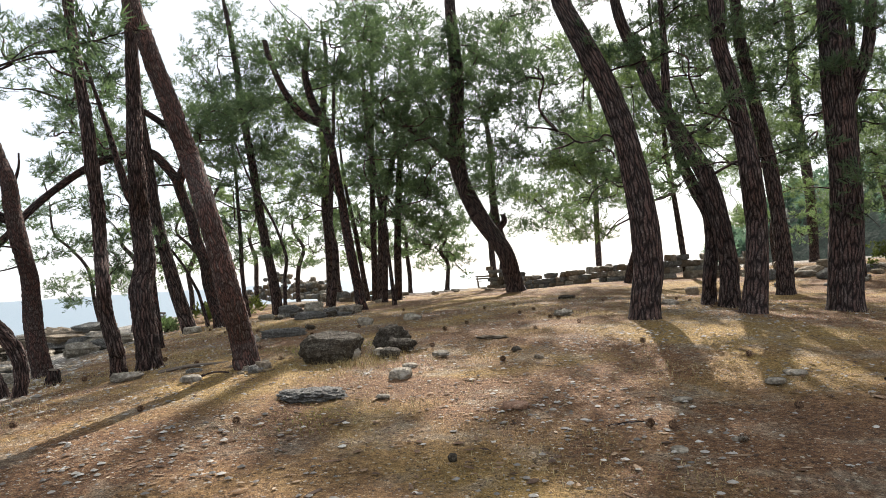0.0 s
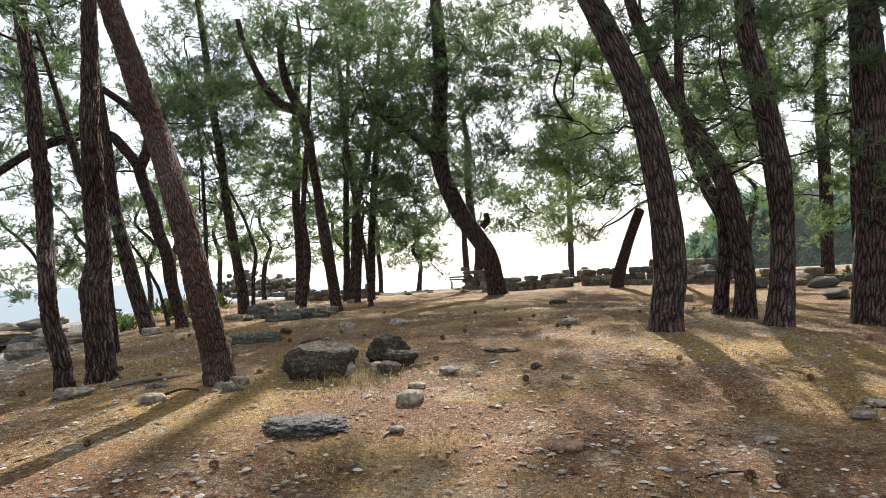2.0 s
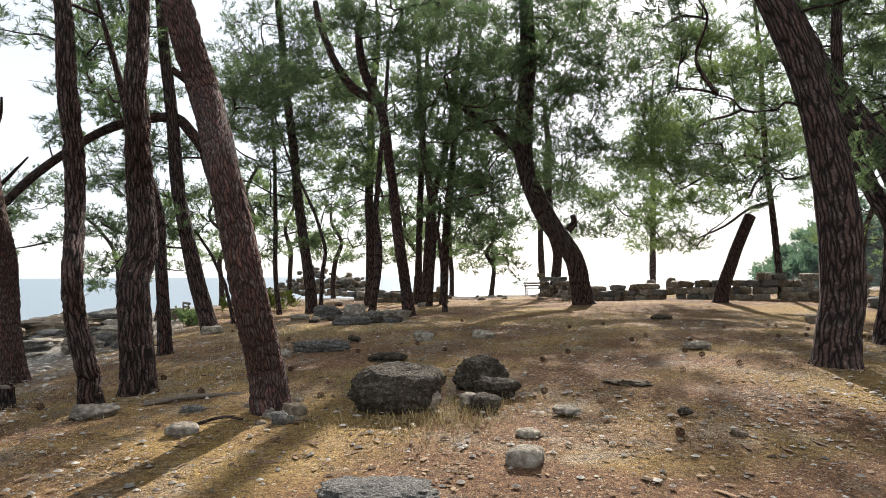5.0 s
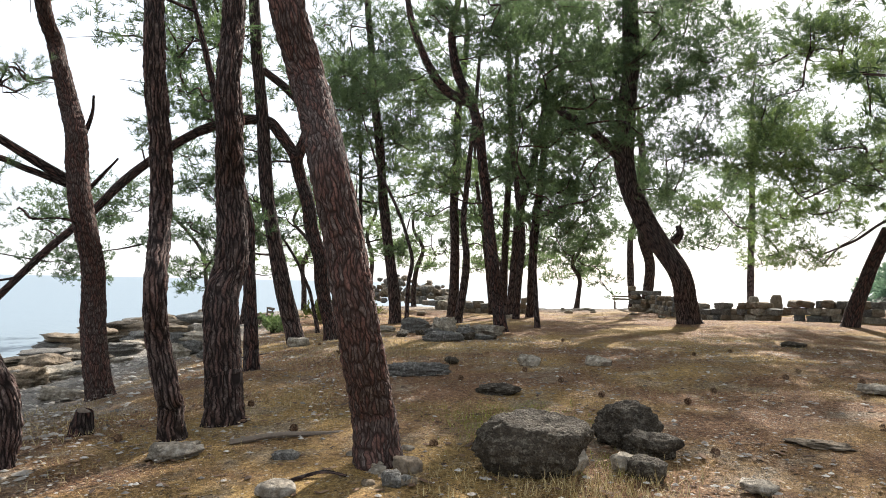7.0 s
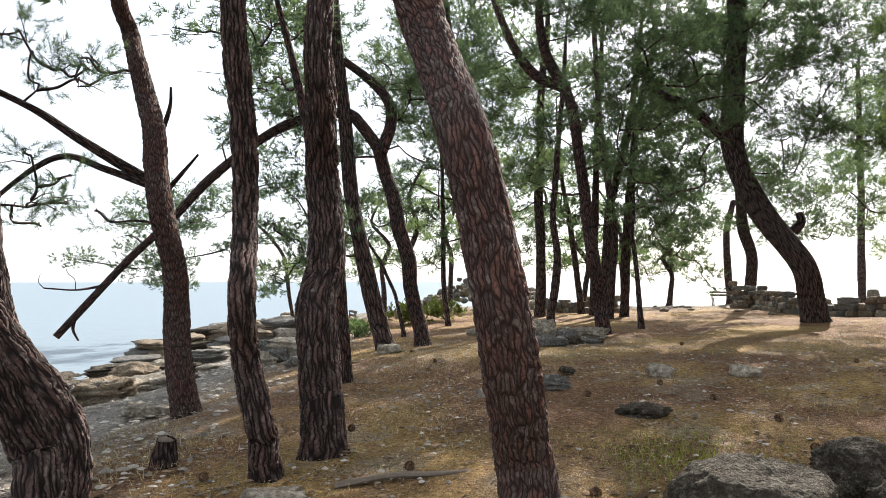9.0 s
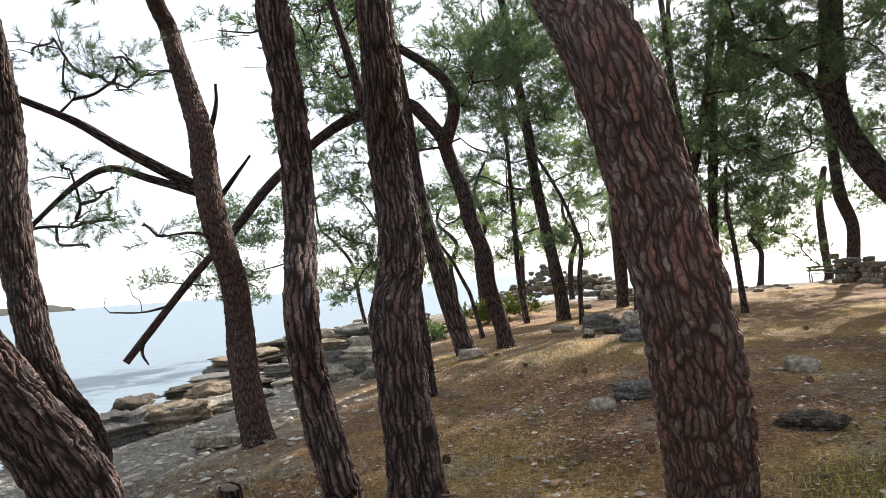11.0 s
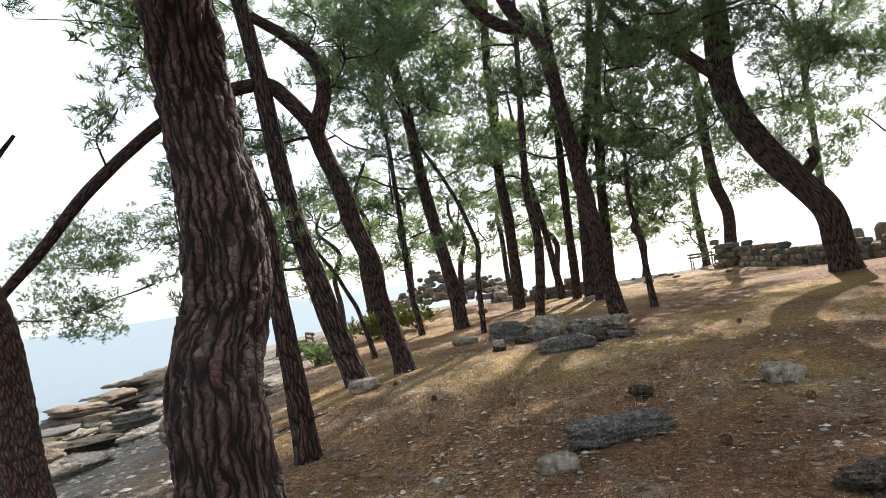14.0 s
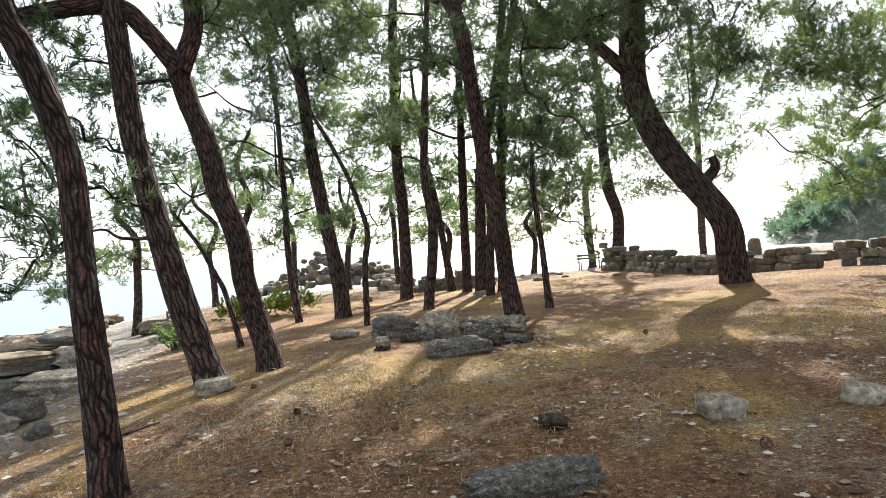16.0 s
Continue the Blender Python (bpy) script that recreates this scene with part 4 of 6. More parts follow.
pine('R4', (0.373, 0.300, 0.249), [(8.07, 12.50, 0.37), (8.10, 12.47, 0.79), (8.17, 12.46, 1.36), (8.22, 12.42, 2.34), (8.22, 12.34, 3.32), (8.11, 12.17, 4.31), (8.04, 12.07, 5.29), (8.18, 12.28, 6.27), (8.26, 12.34, 7.25)], True,
     [(8.35, 11.50, 5.07, 0.78), (9.06, 12.51, 4.17, 0.84), (7.98, 11.38, 3.11, 0.64), (8.55, 11.51, 5.95, 0.79)],
     limbs=[([(8.3, 12.25, 4.5), (8.64, 12.01, 5.48), (8.75, 11.91, 6.47), (8.79, 11.87, 7.13)], (0.14, 0.1))])
pine('R5', (0.328, 0.279, 0.197), [(13.85, 18.30, 0.43), (13.87, 18.28, 1.02), (13.90, 18.25, 1.84), (13.88, 18.27, 3.24), (13.82, 18.32, 4.65), (13.78, 18.36, 6.05), (13.94, 18.22, 7.45), (14.19, 17.99, 8.86), (14.32, 17.88, 10.26)], True,
     [(15.43, 18.84, 9.66, 1.44), (15.52, 18.48, 7.70, 1.22), (14.94, 17.20, 8.51, 1.15), (14.88, 18.07, 5.03, 0.99), (15.02, 17.57, 3.57, 0.88), (14.23, 17.87, 3.22, 0.77), (14.73, 18.58, 8.94, 1.00), (14.18, 17.09, 7.21, 0.84), (14.74, 18.39, 5.61, 0.89), (13.82, 17.20, 3.34, 0.74), (15.34, 17.69, 2.54, 0.69)],
     limbs=[([(14.04, 18.13, 2.79), (14.61, 17.60, 2.52), (15.14, 17.07, 2.18)], (0.1, 0.08))])
pine('R6', (0.282, 0.216, 0.166), [(10.36, 19.02, 0.33), (10.36, 19.02, 0.90), (10.37, 19.02, 1.67), (10.31, 19.05, 3.00), (10.21, 19.10, 4.34), (10.06, 19.18, 5.68), (9.89, 19.27, 7.01), (9.74, 19.35, 8.35), (9.69, 19.38, 9.68)], True,
     [(6.12, 21.48, 5.26, 0.82), (5.47, 21.22, 4.64, 0.71), (6.63, 21.25, 4.33, 0.73), (8.72, 19.85, 7.64, 1.07), (8.47, 20.94, 9.23, 1.12), (8.58, 18.86, 8.89, 1.02), (5.15, 21.44, 5.56, 0.72), (10.06, 20.31, 8.77, 1.01), (10.62, 20.00, 7.23, 0.92), (8.47, 19.52, 7.23, 0.77), (9.37, 19.07, 5.15, 0.77), (10.70, 19.78, 4.21, 0.82), (8.34, 19.92, 5.33, 0.69)])
pine('R7', (0.435, 0.359, 0.256), [(24.60, 25.24, 0.71), (24.50, 25.36, 1.44), (24.35, 25.52, 2.45), (24.03, 25.86, 4.18), (23.62, 26.29, 5.92), (23.38, 26.56, 7.66), (23.19, 26.76, 9.39), (23.00, 26.97, 11.13), (22.71, 27.27, 12.86)], True,
     [(23.53, 24.45, 11.53, 2.03), (25.57, 25.14, 9.82, 2.15), (24.14, 25.39, 7.91, 1.80), (25.38, 25.33, 6.12, 1.84), (23.79, 26.01, 8.81, 1.50), (24.60, 25.25, 3.97, 1.36), (7.07, 36.43, 14.22, 1.47), (4.51, 36.73, 15.30, 1.46)])
pine('R8', (0.484, 0.387, 0.315), [(24.16, 22.86, 0.69), (24.11, 22.92, 1.47), (24.04, 23.00, 2.54), (23.95, 23.11, 4.39), (23.89, 23.18, 6.23), (23.87, 23.20, 8.08), (23.92, 23.14, 9.93), (23.95, 23.11, 11.77), (23.94, 23.12, 13.62)], True,
     [(25.41, 23.24, 12.35, 2.07), (24.69, 22.94, 9.69, 1.73), (25.18, 22.86, 7.25, 1.75), (24.85, 23.70, 5.63, 1.76), (24.11, 22.04, 3.75, 1.40), (25.24, 22.74, 2.38, 1.16)])
pine('R9', (0.310, 0.263, 0.215), [(17.78, 28.09, 0.71), (17.80, 28.07, 1.56), (17.85, 28.04, 2.72), (17.89, 28.01, 4.73), (17.90, 28.01, 6.74), (17.92, 27.99, 8.75), (17.98, 27.95, 10.76), (18.03, 27.91, 12.76), (18.07, 27.89, 14.77)], True,
     [(16.57, 30.05, 11.15, 1.74), (15.38, 29.64, 7.87, 1.40), (18.34, 27.92, 12.63, 1.69), (18.10, 26.79, 9.09, 1.37), (18.55, 28.26, 6.73, 1.43), (18.64, 26.73, 4.43, 1.10), (16.53, 28.99, 5.91, 1.13), (14.03, 29.41, 13.21, 1.37), (12.82, 30.00, 10.79, 1.23), (15.25, 29.95, 10.44, 1.27), (15.59, 29.48, 7.30, 1.26), (18.46, 28.09, 12.43, 1.42), (17.49, 29.00, 9.00, 1.29), (16.74, 29.82, 4.62, 1.15), (13.88, 29.70, 5.87, 0.96)])
pine('R10', (0.128, 0.109, 0.091), [(14.20, 21.24, 0.52), (14.20, 21.24, 1.14), (14.22, 21.23, 1.98), (14.23, 21.21, 3.44), (14.28, 21.18, 4.90), (14.33, 21.14, 6.35), (14.39, 21.10, 7.81), (14.44, 21.06, 9.27), (14.49, 21.01, 10.73)], True,
     [(14.67, 21.24, 10.42, 1.09), (13.98, 21.62, 8.81, 1.08), (14.96, 21.02, 7.91, 0.98), (14.23, 21.33, 6.29, 0.97), (14.68, 21.00, 4.84, 0.86), (14.36, 21.85, 3.07, 0.77), (13.35, 21.78, 2.63, 0.64)])
pine('R11', (0.375, 0.337, 0.300), [(26.11, 44.68, 0.79), (26.13, 44.66, 1.88), (26.16, 44.65, 3.40), (26.15, 44.65, 6.02), (26.01, 44.74, 8.63), (25.87, 44.83, 11.25), (25.85, 44.84, 13.86), (25.86, 44.84, 16.48), (25.86, 44.83, 19.09)], True,
     [(23.15, 46.50, 12.73, 2.65), (25.22, 45.82, 18.46, 2.67), (26.80, 42.91, 14.34, 2.59), (22.68, 46.50, 8.33, 1.76), (26.03, 43.99, 5.21, 1.52), (21.75, 46.56, 4.40, 1.31), (23.37, 45.13, 9.47, 1.95), (25.45, 44.62, 2.69, 1.31), (20.19, 47.29, 11.37, 1.75), (20.38, 47.87, 10.94, 1.53), (22.28, 47.02, 7.61, 1.53), (21.94, 47.65, 14.11, 1.55), (23.07, 46.46, 4.05, 1.31)])
pine('R12', (0.120, 0.102, 0.085), [(15.91, 17.63, 0.52), (15.92, 17.62, 1.04), (15.93, 17.61, 1.76), (15.94, 17.59, 3.01), (15.98, 17.55, 4.26), (16.01, 17.52, 5.50), (16.05, 17.48, 6.75), (16.09, 17.44, 7.99), (16.13, 17.40, 9.24)], True,
     [(16.85, 18.17, 9.59, 1.26), (15.45, 17.79, 2.90, 0.90), (15.45, 18.71, 2.39, 0.82), (16.30, 17.34, 2.55, 0.81), (16.73, 17.23, 9.25, 1.22), (15.27, 17.55, 7.43, 0.98), (16.02, 18.78, 5.94, 0.94), (15.13, 19.07, 4.63, 0.82), (16.09, 16.36, 3.18, 0.88), (15.88, 17.76, 4.32, 0.91), (15.48, 18.99, 1.84, 0.62), (16.19, 15.63, 8.63, 1.05), (15.82, 17.00, 9.41, 1.08), (17.45, 16.71, 7.05, 1.03), (15.86, 16.14, 4.79, 0.96), (16.20, 18.04, 6.18, 0.92), (15.54, 18.24, 9.47, 1.01), (17.45, 16.60, 2.71, 0.92)])
pine('L1', (0.213, 0.163, 0.124), [(-7.02, 9.21, 0.18), (-7.07, 9.18, 0.35), (-7.22, 9.26, 0.58), (-7.27, 9.10, 0.97), (-7.33, 8.93, 1.37), (-7.43, 8.81, 1.76), (-7.56, 8.73, 2.16), (-7.73, 8.70, 2.55), (-7.86, 8.62, 2.95)], True)
pine('L2', (0.178, 0.150, 0.127), [(-8.90, 10.93, -0.04), (-8.93, 10.91, 0.27), (-8.98, 10.87, 0.70), (-8.72, 10.23, 1.45), (-8.93, 10.22, 2.19), (-9.05, 10.23, 2.93), (-9.44, 10.51, 3.68), (-9.51, 10.46, 4.42), (-9.60, 10.40, 5.17)], True)
pine('L3', (0.099, 0.114, 0.099), [(-6.44, 8.84, 0.23), (-6.42, 8.85, 0.37), (-6.40, 8.86, 0.55), (-6.44, 8.84, 0.86), (-6.57, 8.75, 1.18), (-6.75, 8.63, 1.49), (-6.91, 8.52, 1.81), (-7.04, 8.44, 2.12), (-7.17, 8.35, 2.44)], True)
pine('L4', (0.22, 0.18, 0.15), [(-7.85, 8.5, 0.0), (-7.95, 8.48, 0.25), (-8.12, 8.45, 0.6), (-8.42, 8.4, 1.15), (-8.75, 8.35, 1.75), (-9.1, 8.3, 2.4), (-9.4, 8.25, 3.1), (-9.65, 8.2, 3.9)], True)
pine('SH', (0.130, 0.100, 0.050), [(-21.11, 39.59, -0.73), (-21.42, 39.42, 0.96), (-21.69, 39.27, 3.23), (-22.43, 38.84, 4.57), (-23.18, 38.39, 5.59), (-23.33, 38.30, 7.53)], False,
     [(-22.74, 38.78, 9.45, 1.46), (-22.12, 40.05, 7.88, 1.49), (-23.20, 38.05, 7.17, 1.28), (-22.47, 39.00, 5.22, 1.46), (-23.08, 37.50, 4.29, 1.27), (-23.15, 38.52, 2.39, 1.30), (-22.30, 38.79, 1.37, 0.97), (-25.12, 38.03, 6.42, 1.16), (-26.64, 36.85, 5.24, 1.15), (-26.27, 35.67, 3.02, 0.90), (-20.54, 38.96, 10.77, 1.27), (-27.18, 34.19, 5.88, 1.50), (-26.43, 35.06, 6.31, 1.50), (-26.58, 36.44, 5.01, 1.40), (-27.65, 35.05, 3.86, 1.54), (-26.66, 35.87, 3.15, 1.38), (-27.95, 34.55, 2.64, 1.38), (-26.55, 34.85, 1.91, 1.05), (-25.69, 36.31, 6.24, 1.22), (-28.83, 35.20, 5.08, 1.42)])



# smaller pines behind, along the far side of the spit
def far_pine(x, y, h, seed, spread=2.2):
    r = np.random.RandomState(seed)
    z = float(ground(x, y))
    pts = [(x + r.normal() * 0.12 * k, y, z + h * k / 5) for k in range(6)]
    puffs = []
    for k in range(15):
        a, u = r.rand() * 6.28, r.rand()
        s = spread * (0.35 + 0.75 * r.rand()) * (1.15 - 0.7 * u)
        puffs.append((x + math.cos(a) * s, y + math.sin(a) * s, z + h * (0.32 + 0.72 * u), 0.5 + 0.45 * r.rand()))
    return pine("far", (0.2, 0.15, 0.07), pts, False, puffs)


for k, (x, y, h, s) in enumerate(((-18.0, 46, 7.5, 2.4), (-14.2, 49, 8.5, 2.8), (-10.6, 47, 6.5, 2.4), (-8.0, 50, 9.0, 2.8), (-5.0, 47, 7.0, 2.4), (-2.6, 51, 8.0, 2.6), (0.3, 50, 5.0, 1.8), (-17.5, 36, 6.5, 2.2), (-13.5, 38, 8.0, 2.3),
                                  (22, 42, 9, 3.0), (27, 38, 10, 3.2), (33, 44, 10, 3.4), (24, 33, 8, 2.8), (30, 29, 9, 3.0), (36, 34, 10, 3.2), (28, 22, 8, 2.8), (34, 24, 9, 3.0))):
    far_pine(x, y, h, k + 40, s)


# ---- stones ----
def box_sphere(n):
    """A cube's surface grid, points on the unit cube: verts, quads."""
    g = np.linspace(-1, 1, n + 1)
    V, F, seen = [], [], {}
    for axis in range(3):
        for side in (-1, 1):
            idx = np.empty((n + 1, n + 1), int)
            for i, a in enumerate(g):
                for j, b in enumerate(g):
                    q = [0, 0, 0]
                    q[axis], q[(axis + 1) % 3], q[(axis + 2) % 3] = side, a, b
                    key = tuple(round(c, 4) for c in q)
                    if key not in seen:
                        seen[key] = len(V)
                        V.append(q)
                    idx[i, j] = seen[key]
            for i in range(n):
                for j in range(n):
                    f = [idx[i, j], idx[i + 1, j], idx[i + 1, j + 1], idx[i, j + 1]]
                    F.append(f if side > 0 else f[::-1])
    return np.array(V, float), np.array(F)


GRIDS = {n: box_sphere(n) for n in (2, 4, 5, 9, 16, 26)}


def stone_mesh(name, w, d, h, power, rough, mat, seed, n=5, strata=False):
    """A weathered stone: between a ball and a block by its power, with chipped flats and pits."""
    V, F = GRIDS[n]
    V = np.tan(V * 0.72) / math.tan(0.72)
    V = V / (np.abs(V) ** power).sum(1, keepdims=True) ** (1 / power)
    r = np.random.RandomState(seed)
    for _ in range(0 if h < 0.42 * w and power < 3.2 else 5 if power < 3.2 else 8):   # knocked-off corners
        a = r.normal(size=3)
        a /= np.linalg.norm(a)
        k = (0.66 if power < 5 else 0.82) + 0.28 * r.rand() * (1 if power < 5 else 0.5)
        over = np.maximum(V @ a - k * np.abs(V @ a).max(), 0)
        V = V - over[:, None] * a * 0.85
    o = r.rand(3) * 40
    Q = V * np.array([1, d / w, max(h / w, 0.3)])
    disp = np.array([noise.noise(Vector(p * 1.4 + o)) * 1.3 + noise.noise(Vector(p * 3.6 + o)) * 0.8 + noise.noise(Vector(p * 9 + o)) * 0.5 for p in V])
    if h < 0.42 * w:
        disp = disp + np.array([noise.noise(Vector(p * 13 + o)) * 0.7 + noise.noise(Vector(p * 5 + o)) * 0.6 for p in Q])
    if n >= 16:                          # crumbling surface of the near ones
        disp = disp + np.array([0.3 * noise.noise(Vector(p * 15 + o)) - 0.6 * abs(noise.noise(Vector(p * 7 + o))) for p in Q])
    if strata:                           # eroded beds, harder ones standing proud
        bed = np.array([noise.noise((v[2] * 4.5 + o[0] + 0.4 * noise.noise(Vector(v * 2 + o)), o[1], o[2])) for v in V])
        V = V * np.c_[1 + 0.26 * bed, 1 + 0.26 * bed, np.ones(len(V))]
    V = V * (1 + rough * disp)[:, None]
    return mesh(name, V * np.array([w, d, h]) / 2, F, mat, smooth=name != "block" and n != 4)


COUNT = [0]


def rock(name, label, mat, x, y, w, d, h, yaw, power=3.0, rough=0.12, group="", sink=0.5, parent=None, z=None):
    COUNT[0] += 1
    if label and len(label.split()) < 4:
        label += " on the ground"
    shore = x < -9 and w > 0.45 and y < 40 and not parent or name == "layer"
    me = stone_mesh(name, w, d, h, power, rough, mat, COUNT[0], 16 if shore and y < 24 and w > 0.8 and x > -19 else 26 if w > 0.5 and y < 14.5 and x > -5 else 16 if w > 0.4 and 19 < y < 24 and -7 < x < 0 else (9 if name == "layer" else 4) if parent else 9 if (w > 0.35 and y < 26 and x > -12) or w > 1.1 else 5, shore)
    low = float(ground(x, y)) + h * (0.45 - 0.25 * sink) if z is None else z
    if name == "flat_rock":
        low = float(ground(x, y)) - 0.02
    ob = new(name, me)
    ob.matrix_world = pose(x, y, low, rng.uniform(-5, 5), rng.uniform(-5, 5), yaw)
    if parent:
        ob.parent = parent
        ob.matrix_parent_inverse = parent.matrix_world.inverted()
        return ob
    return tagged(ob, label, "rock" if name != "stone" else "stone", group)


rock("boulder", "large dark weathered boulder with pale lichen spots", STONE_DARK, -1.87, 9.21, 1.0, 0.64, 0.58, 13, 2.15, 0.1)
rock("boulder", "dark rounded boulder covered in lichen", STONE_DARK, -1.04, 10.13, 0.6, 0.5, 0.44, -7, 2.2, 0.12)
rock("stone", "low crumbling dark stone beside boulders", STONE_DARK, -0.88, 9.76, 0.50, 0.35, 0.23, 1, 2.5, 0.25)
rock("stone", "small pale angular stone against a boulder", STONE, -1.60, 9.23, 0.30, 0.21, 0.25, 18, 3.0, 0.18)
rock("stone", "pale stone with a mossy end", STONE, -1.15, 9.31, 0.22, 0.18, 0.16, 13, 3.0, 0.15)
rock("stone", "dark broken stone in dry grass", STONE_DARK, -0.99, 9.18, 0.29, 0.23, 0.18, -18, 3.0, 0.15)
rock("flat_rock", "rough flat blue-grey rock sunk in needles", STONE_GREY, -1.71, 6.9, 0.86, 1.0, 0.2, 10, 2.0, 0.13)
rock("stone", "rounded grey stone lying on needles", STONE, -0.73, 7.52, 0.3, 0.23, 0.17, -1, 3.0, 0.10)
rock("stone", "small flat pale stone", STONE, -0.65, 8.26, 0.20, 0.16, 0.07, -1, 3.0, 0.12)
rock("stone", "reddish angular stone", STONE_RED, 0.53, 5.92, 0.28, 0.23, 0.10, -6, 3.0, 0.12)
rock("stone", "small whitish stone", STONE, -0.88, 6.57, 0.16, 0.13, 0.05, 1, 3.0, 0.15)
rock("stone", "pale block-like stone on bare earth", STONE, -2.05, 15.34, 0.41, 0.33, 0.22, -11, 4.0, 0.10)
rock("stone", "pale rounded stone on bare earth", STONE, -0.90, 15.29, 0.42, 0.34, 0.22, -21, 3.0, 0.10)
rock("slab", "long grey lichened stone slab half sunk in needles", STONE_GREY, -3.76, 14.0, 0.98, 0.36, 0.22, 27, 2.8, 0.17)
rock("stone", "pale stone lying beside a slab", STONE, -4.28, 13.30, 0.31, 0.25, 0.17, 4, 4.0, 0.10)
rock("stone", "small black charred stone", STONE_DARK, -3.46, 15.42, 0.24, 0.19, 0.14, -7, 2.4, 0.25)
rock("stone", "pale cube of stone at the foot of a pine", STONE, -7.56, 18.52, 0.50, 0.40, 0.26, 22, 4.0, 0.10)
rock("slab", "broken flat slab of grey limestone", STONE_GREY, -4.24, 19.48, 0.95, 0.57, 0.27, 11, 3.0, 0.15)
rock("boulder", "grey squared block in a rubble heap", STONE, -4.58, 21.81, 0.60, 0.48, 0.54, 12, 5.0, 0.24)
rock("boulder", "grey boulder in a rubble heap", STONE_GREY, -5.49, 22.33, 0.80, 0.64, 0.51, -4, 3.0, 0.24)
rock("boulder", "grey weathered block in a rubble heap", STONE, -3.42, 22.00, 0.85, 0.68, 0.34, -3, 3.5, 0.24)
rock("boulder", "cracked grey boulder in a rubble heap", STONE_GREY, -3.92, 21.20, 0.43, 0.35, 0.28, -1, 3.0, 0.24)
rock("stone", "small stone in a rubble heap", STONE, -5.14, 22.68, 0.33, 0.27, 0.28, 4, 3.0, 0.24)
rock("stone", "small stone in a rubble heap", STONE_GREY, -3.32, 20.44, 0.41, 0.32, 0.12, -4, 3.0, 0.24)
rock("stone", "small stone in a rubble heap", STONE, -4.12, 22.12, 0.28, 0.22, 0.22, 30, 3.0, 0.24)
rock("slab", "flat stone at the foot of a pine", STONE, -6.69, 23.50, 0.60, 0.48, 0.20, 11, 3.0, 0.12)
rock("stone", "small grey stone at the foot of a pine", STONE_GREY, -2.92, 8.61, 0.16, 0.13, 0.14, 13, 3.0, 0.15)
rock("stone", "ochre cube of stone beside a pine", STONE_WARM, -2.88, 8.96, 0.24, 0.19, 0.13, 32, 4.0, 0.10)
rock("stone", "whitish stone at the foot of a pine", STONE, -3.12, 8.98, 0.13, 0.11, 0.11, 34, 3.0, 0.15)
rock("stone", "white angular stone on the ground", STONE, -3.70, 8.30, 0.27, 0.22, 0.12, 43, 3.0, 0.12)
rock("stone", "low grey stone half sunk in earth", STONE_GREY, -3.98, 9.16, 0.23, 0.18, 0.09, 22, 3.0, 0.15)
rock("boulder", "pale rough rock low in the ground", STONE, -5.02, 9.18, 0.42, 0.29, 0.15, 31, 2.5, 0.20)
rock("stone", "low stone half buried in needles", STONE_DARK, -2.41, 12.37, 0.54, 0.38, 0.16, 4, 2.2, 0.20)
rock("stone", "pale pebble-strewn stone", STONE, -0.21, 9.00, 0.26, 0.2, 0.09, -17, 2.3, 0.25)
rock("stone", "dark flat clinker-like stone", STONE_WARM, 0.71, 10.2, 0.46, 0.3, 0.08, -12, 2.2, 0.4)
rock("stone", "grey stone on dry grass", STONE, 2.39, 12.97, 0.4, 0.28, 0.12, -24, 2.5, 0.20)
rock("stone", "low dark stone on dry grass", STONE_DARK, 3.82, 19.83, 0.5, 0.34, 0.14, -19, 2.3, 0.20)
rock("stone", "square brown block on dry grass", STONE_WARM, 8.09, 20.61, 0.40, 0.36, 0.30, -21, 5.0, 0.05)
rock("stone", "flat whitish stone near a pine", STONE, 5.17, 14.36, 0.36, 0.29, 0.16, -19, 3.0, 0.15)
rock("stone", "small stone on bare earth", STONE_WARM, 1.16, 8.33, 0.14, 0.11, 0.07, -8, 2.6, 0.20)
rock("stone", "small dark brown stone", STONE_DARK, -0.15, 4.42, 0.08, 0.07, 0.07, 0, 3.0, 0.15)
rock("stone", "pale small stone", STONE, 1.68, 4.46, 0.13, 0.10, 0.06, -19, 3.0, 0.15)
rock("stone", "pale small stone", STONE, 2.27, 4.67, 0.14, 0.11, 0.06, -24, 3.0, 0.15)
rock("stone", "pale flat stone", STONE, 3.55, 6.55, 0.21, 0.17, 0.07, -42, 3.0, 0.15)
rock("stone", "pale flat stone", STONE, 3.95, 6.87, 0.25, 0.20, 0.07, -42, 3.0, 0.15)
rock("stone", "pale flat stone", STONE, 2.28, 5.99, 0.19, 0.15, 0.05, -35, 3.0, 0.15)
rock("stone", "dark small stone", STONE_DARK, 0.92, 8.99, 0.15, 0.12, 0.08, -13, 2.6, 0.20)
rock("stone", "tumbled angular stone in a rubble heap", STONE, -5.78, 22.20, 0.31, 0.24, 0.17, 1, 3.7, 0.24)
rock("stone", "small broken stone in a rubble heap", STONE_GREY, -4.03, 21.92, 0.23, 0.18, 0.11, 9, 4.1, 0.24)
rock("stone", "tumbled angular stone in a rubble heap", STONE_DARK, -4.34, 22.62, 0.22, 0.18, 0.15, 29, 4.0, 0.24)
rock("stone", "small broken stone in a rubble heap", STONE, -5.63, 22.30, 0.43, 0.34, 0.17, 1, 3.2, 0.24)
rock("stone", "tumbled angular stone in a rubble heap", STONE_GREY, -4.09, 22.26, 0.21, 0.17, 0.09, -23, 3.7, 0.24)
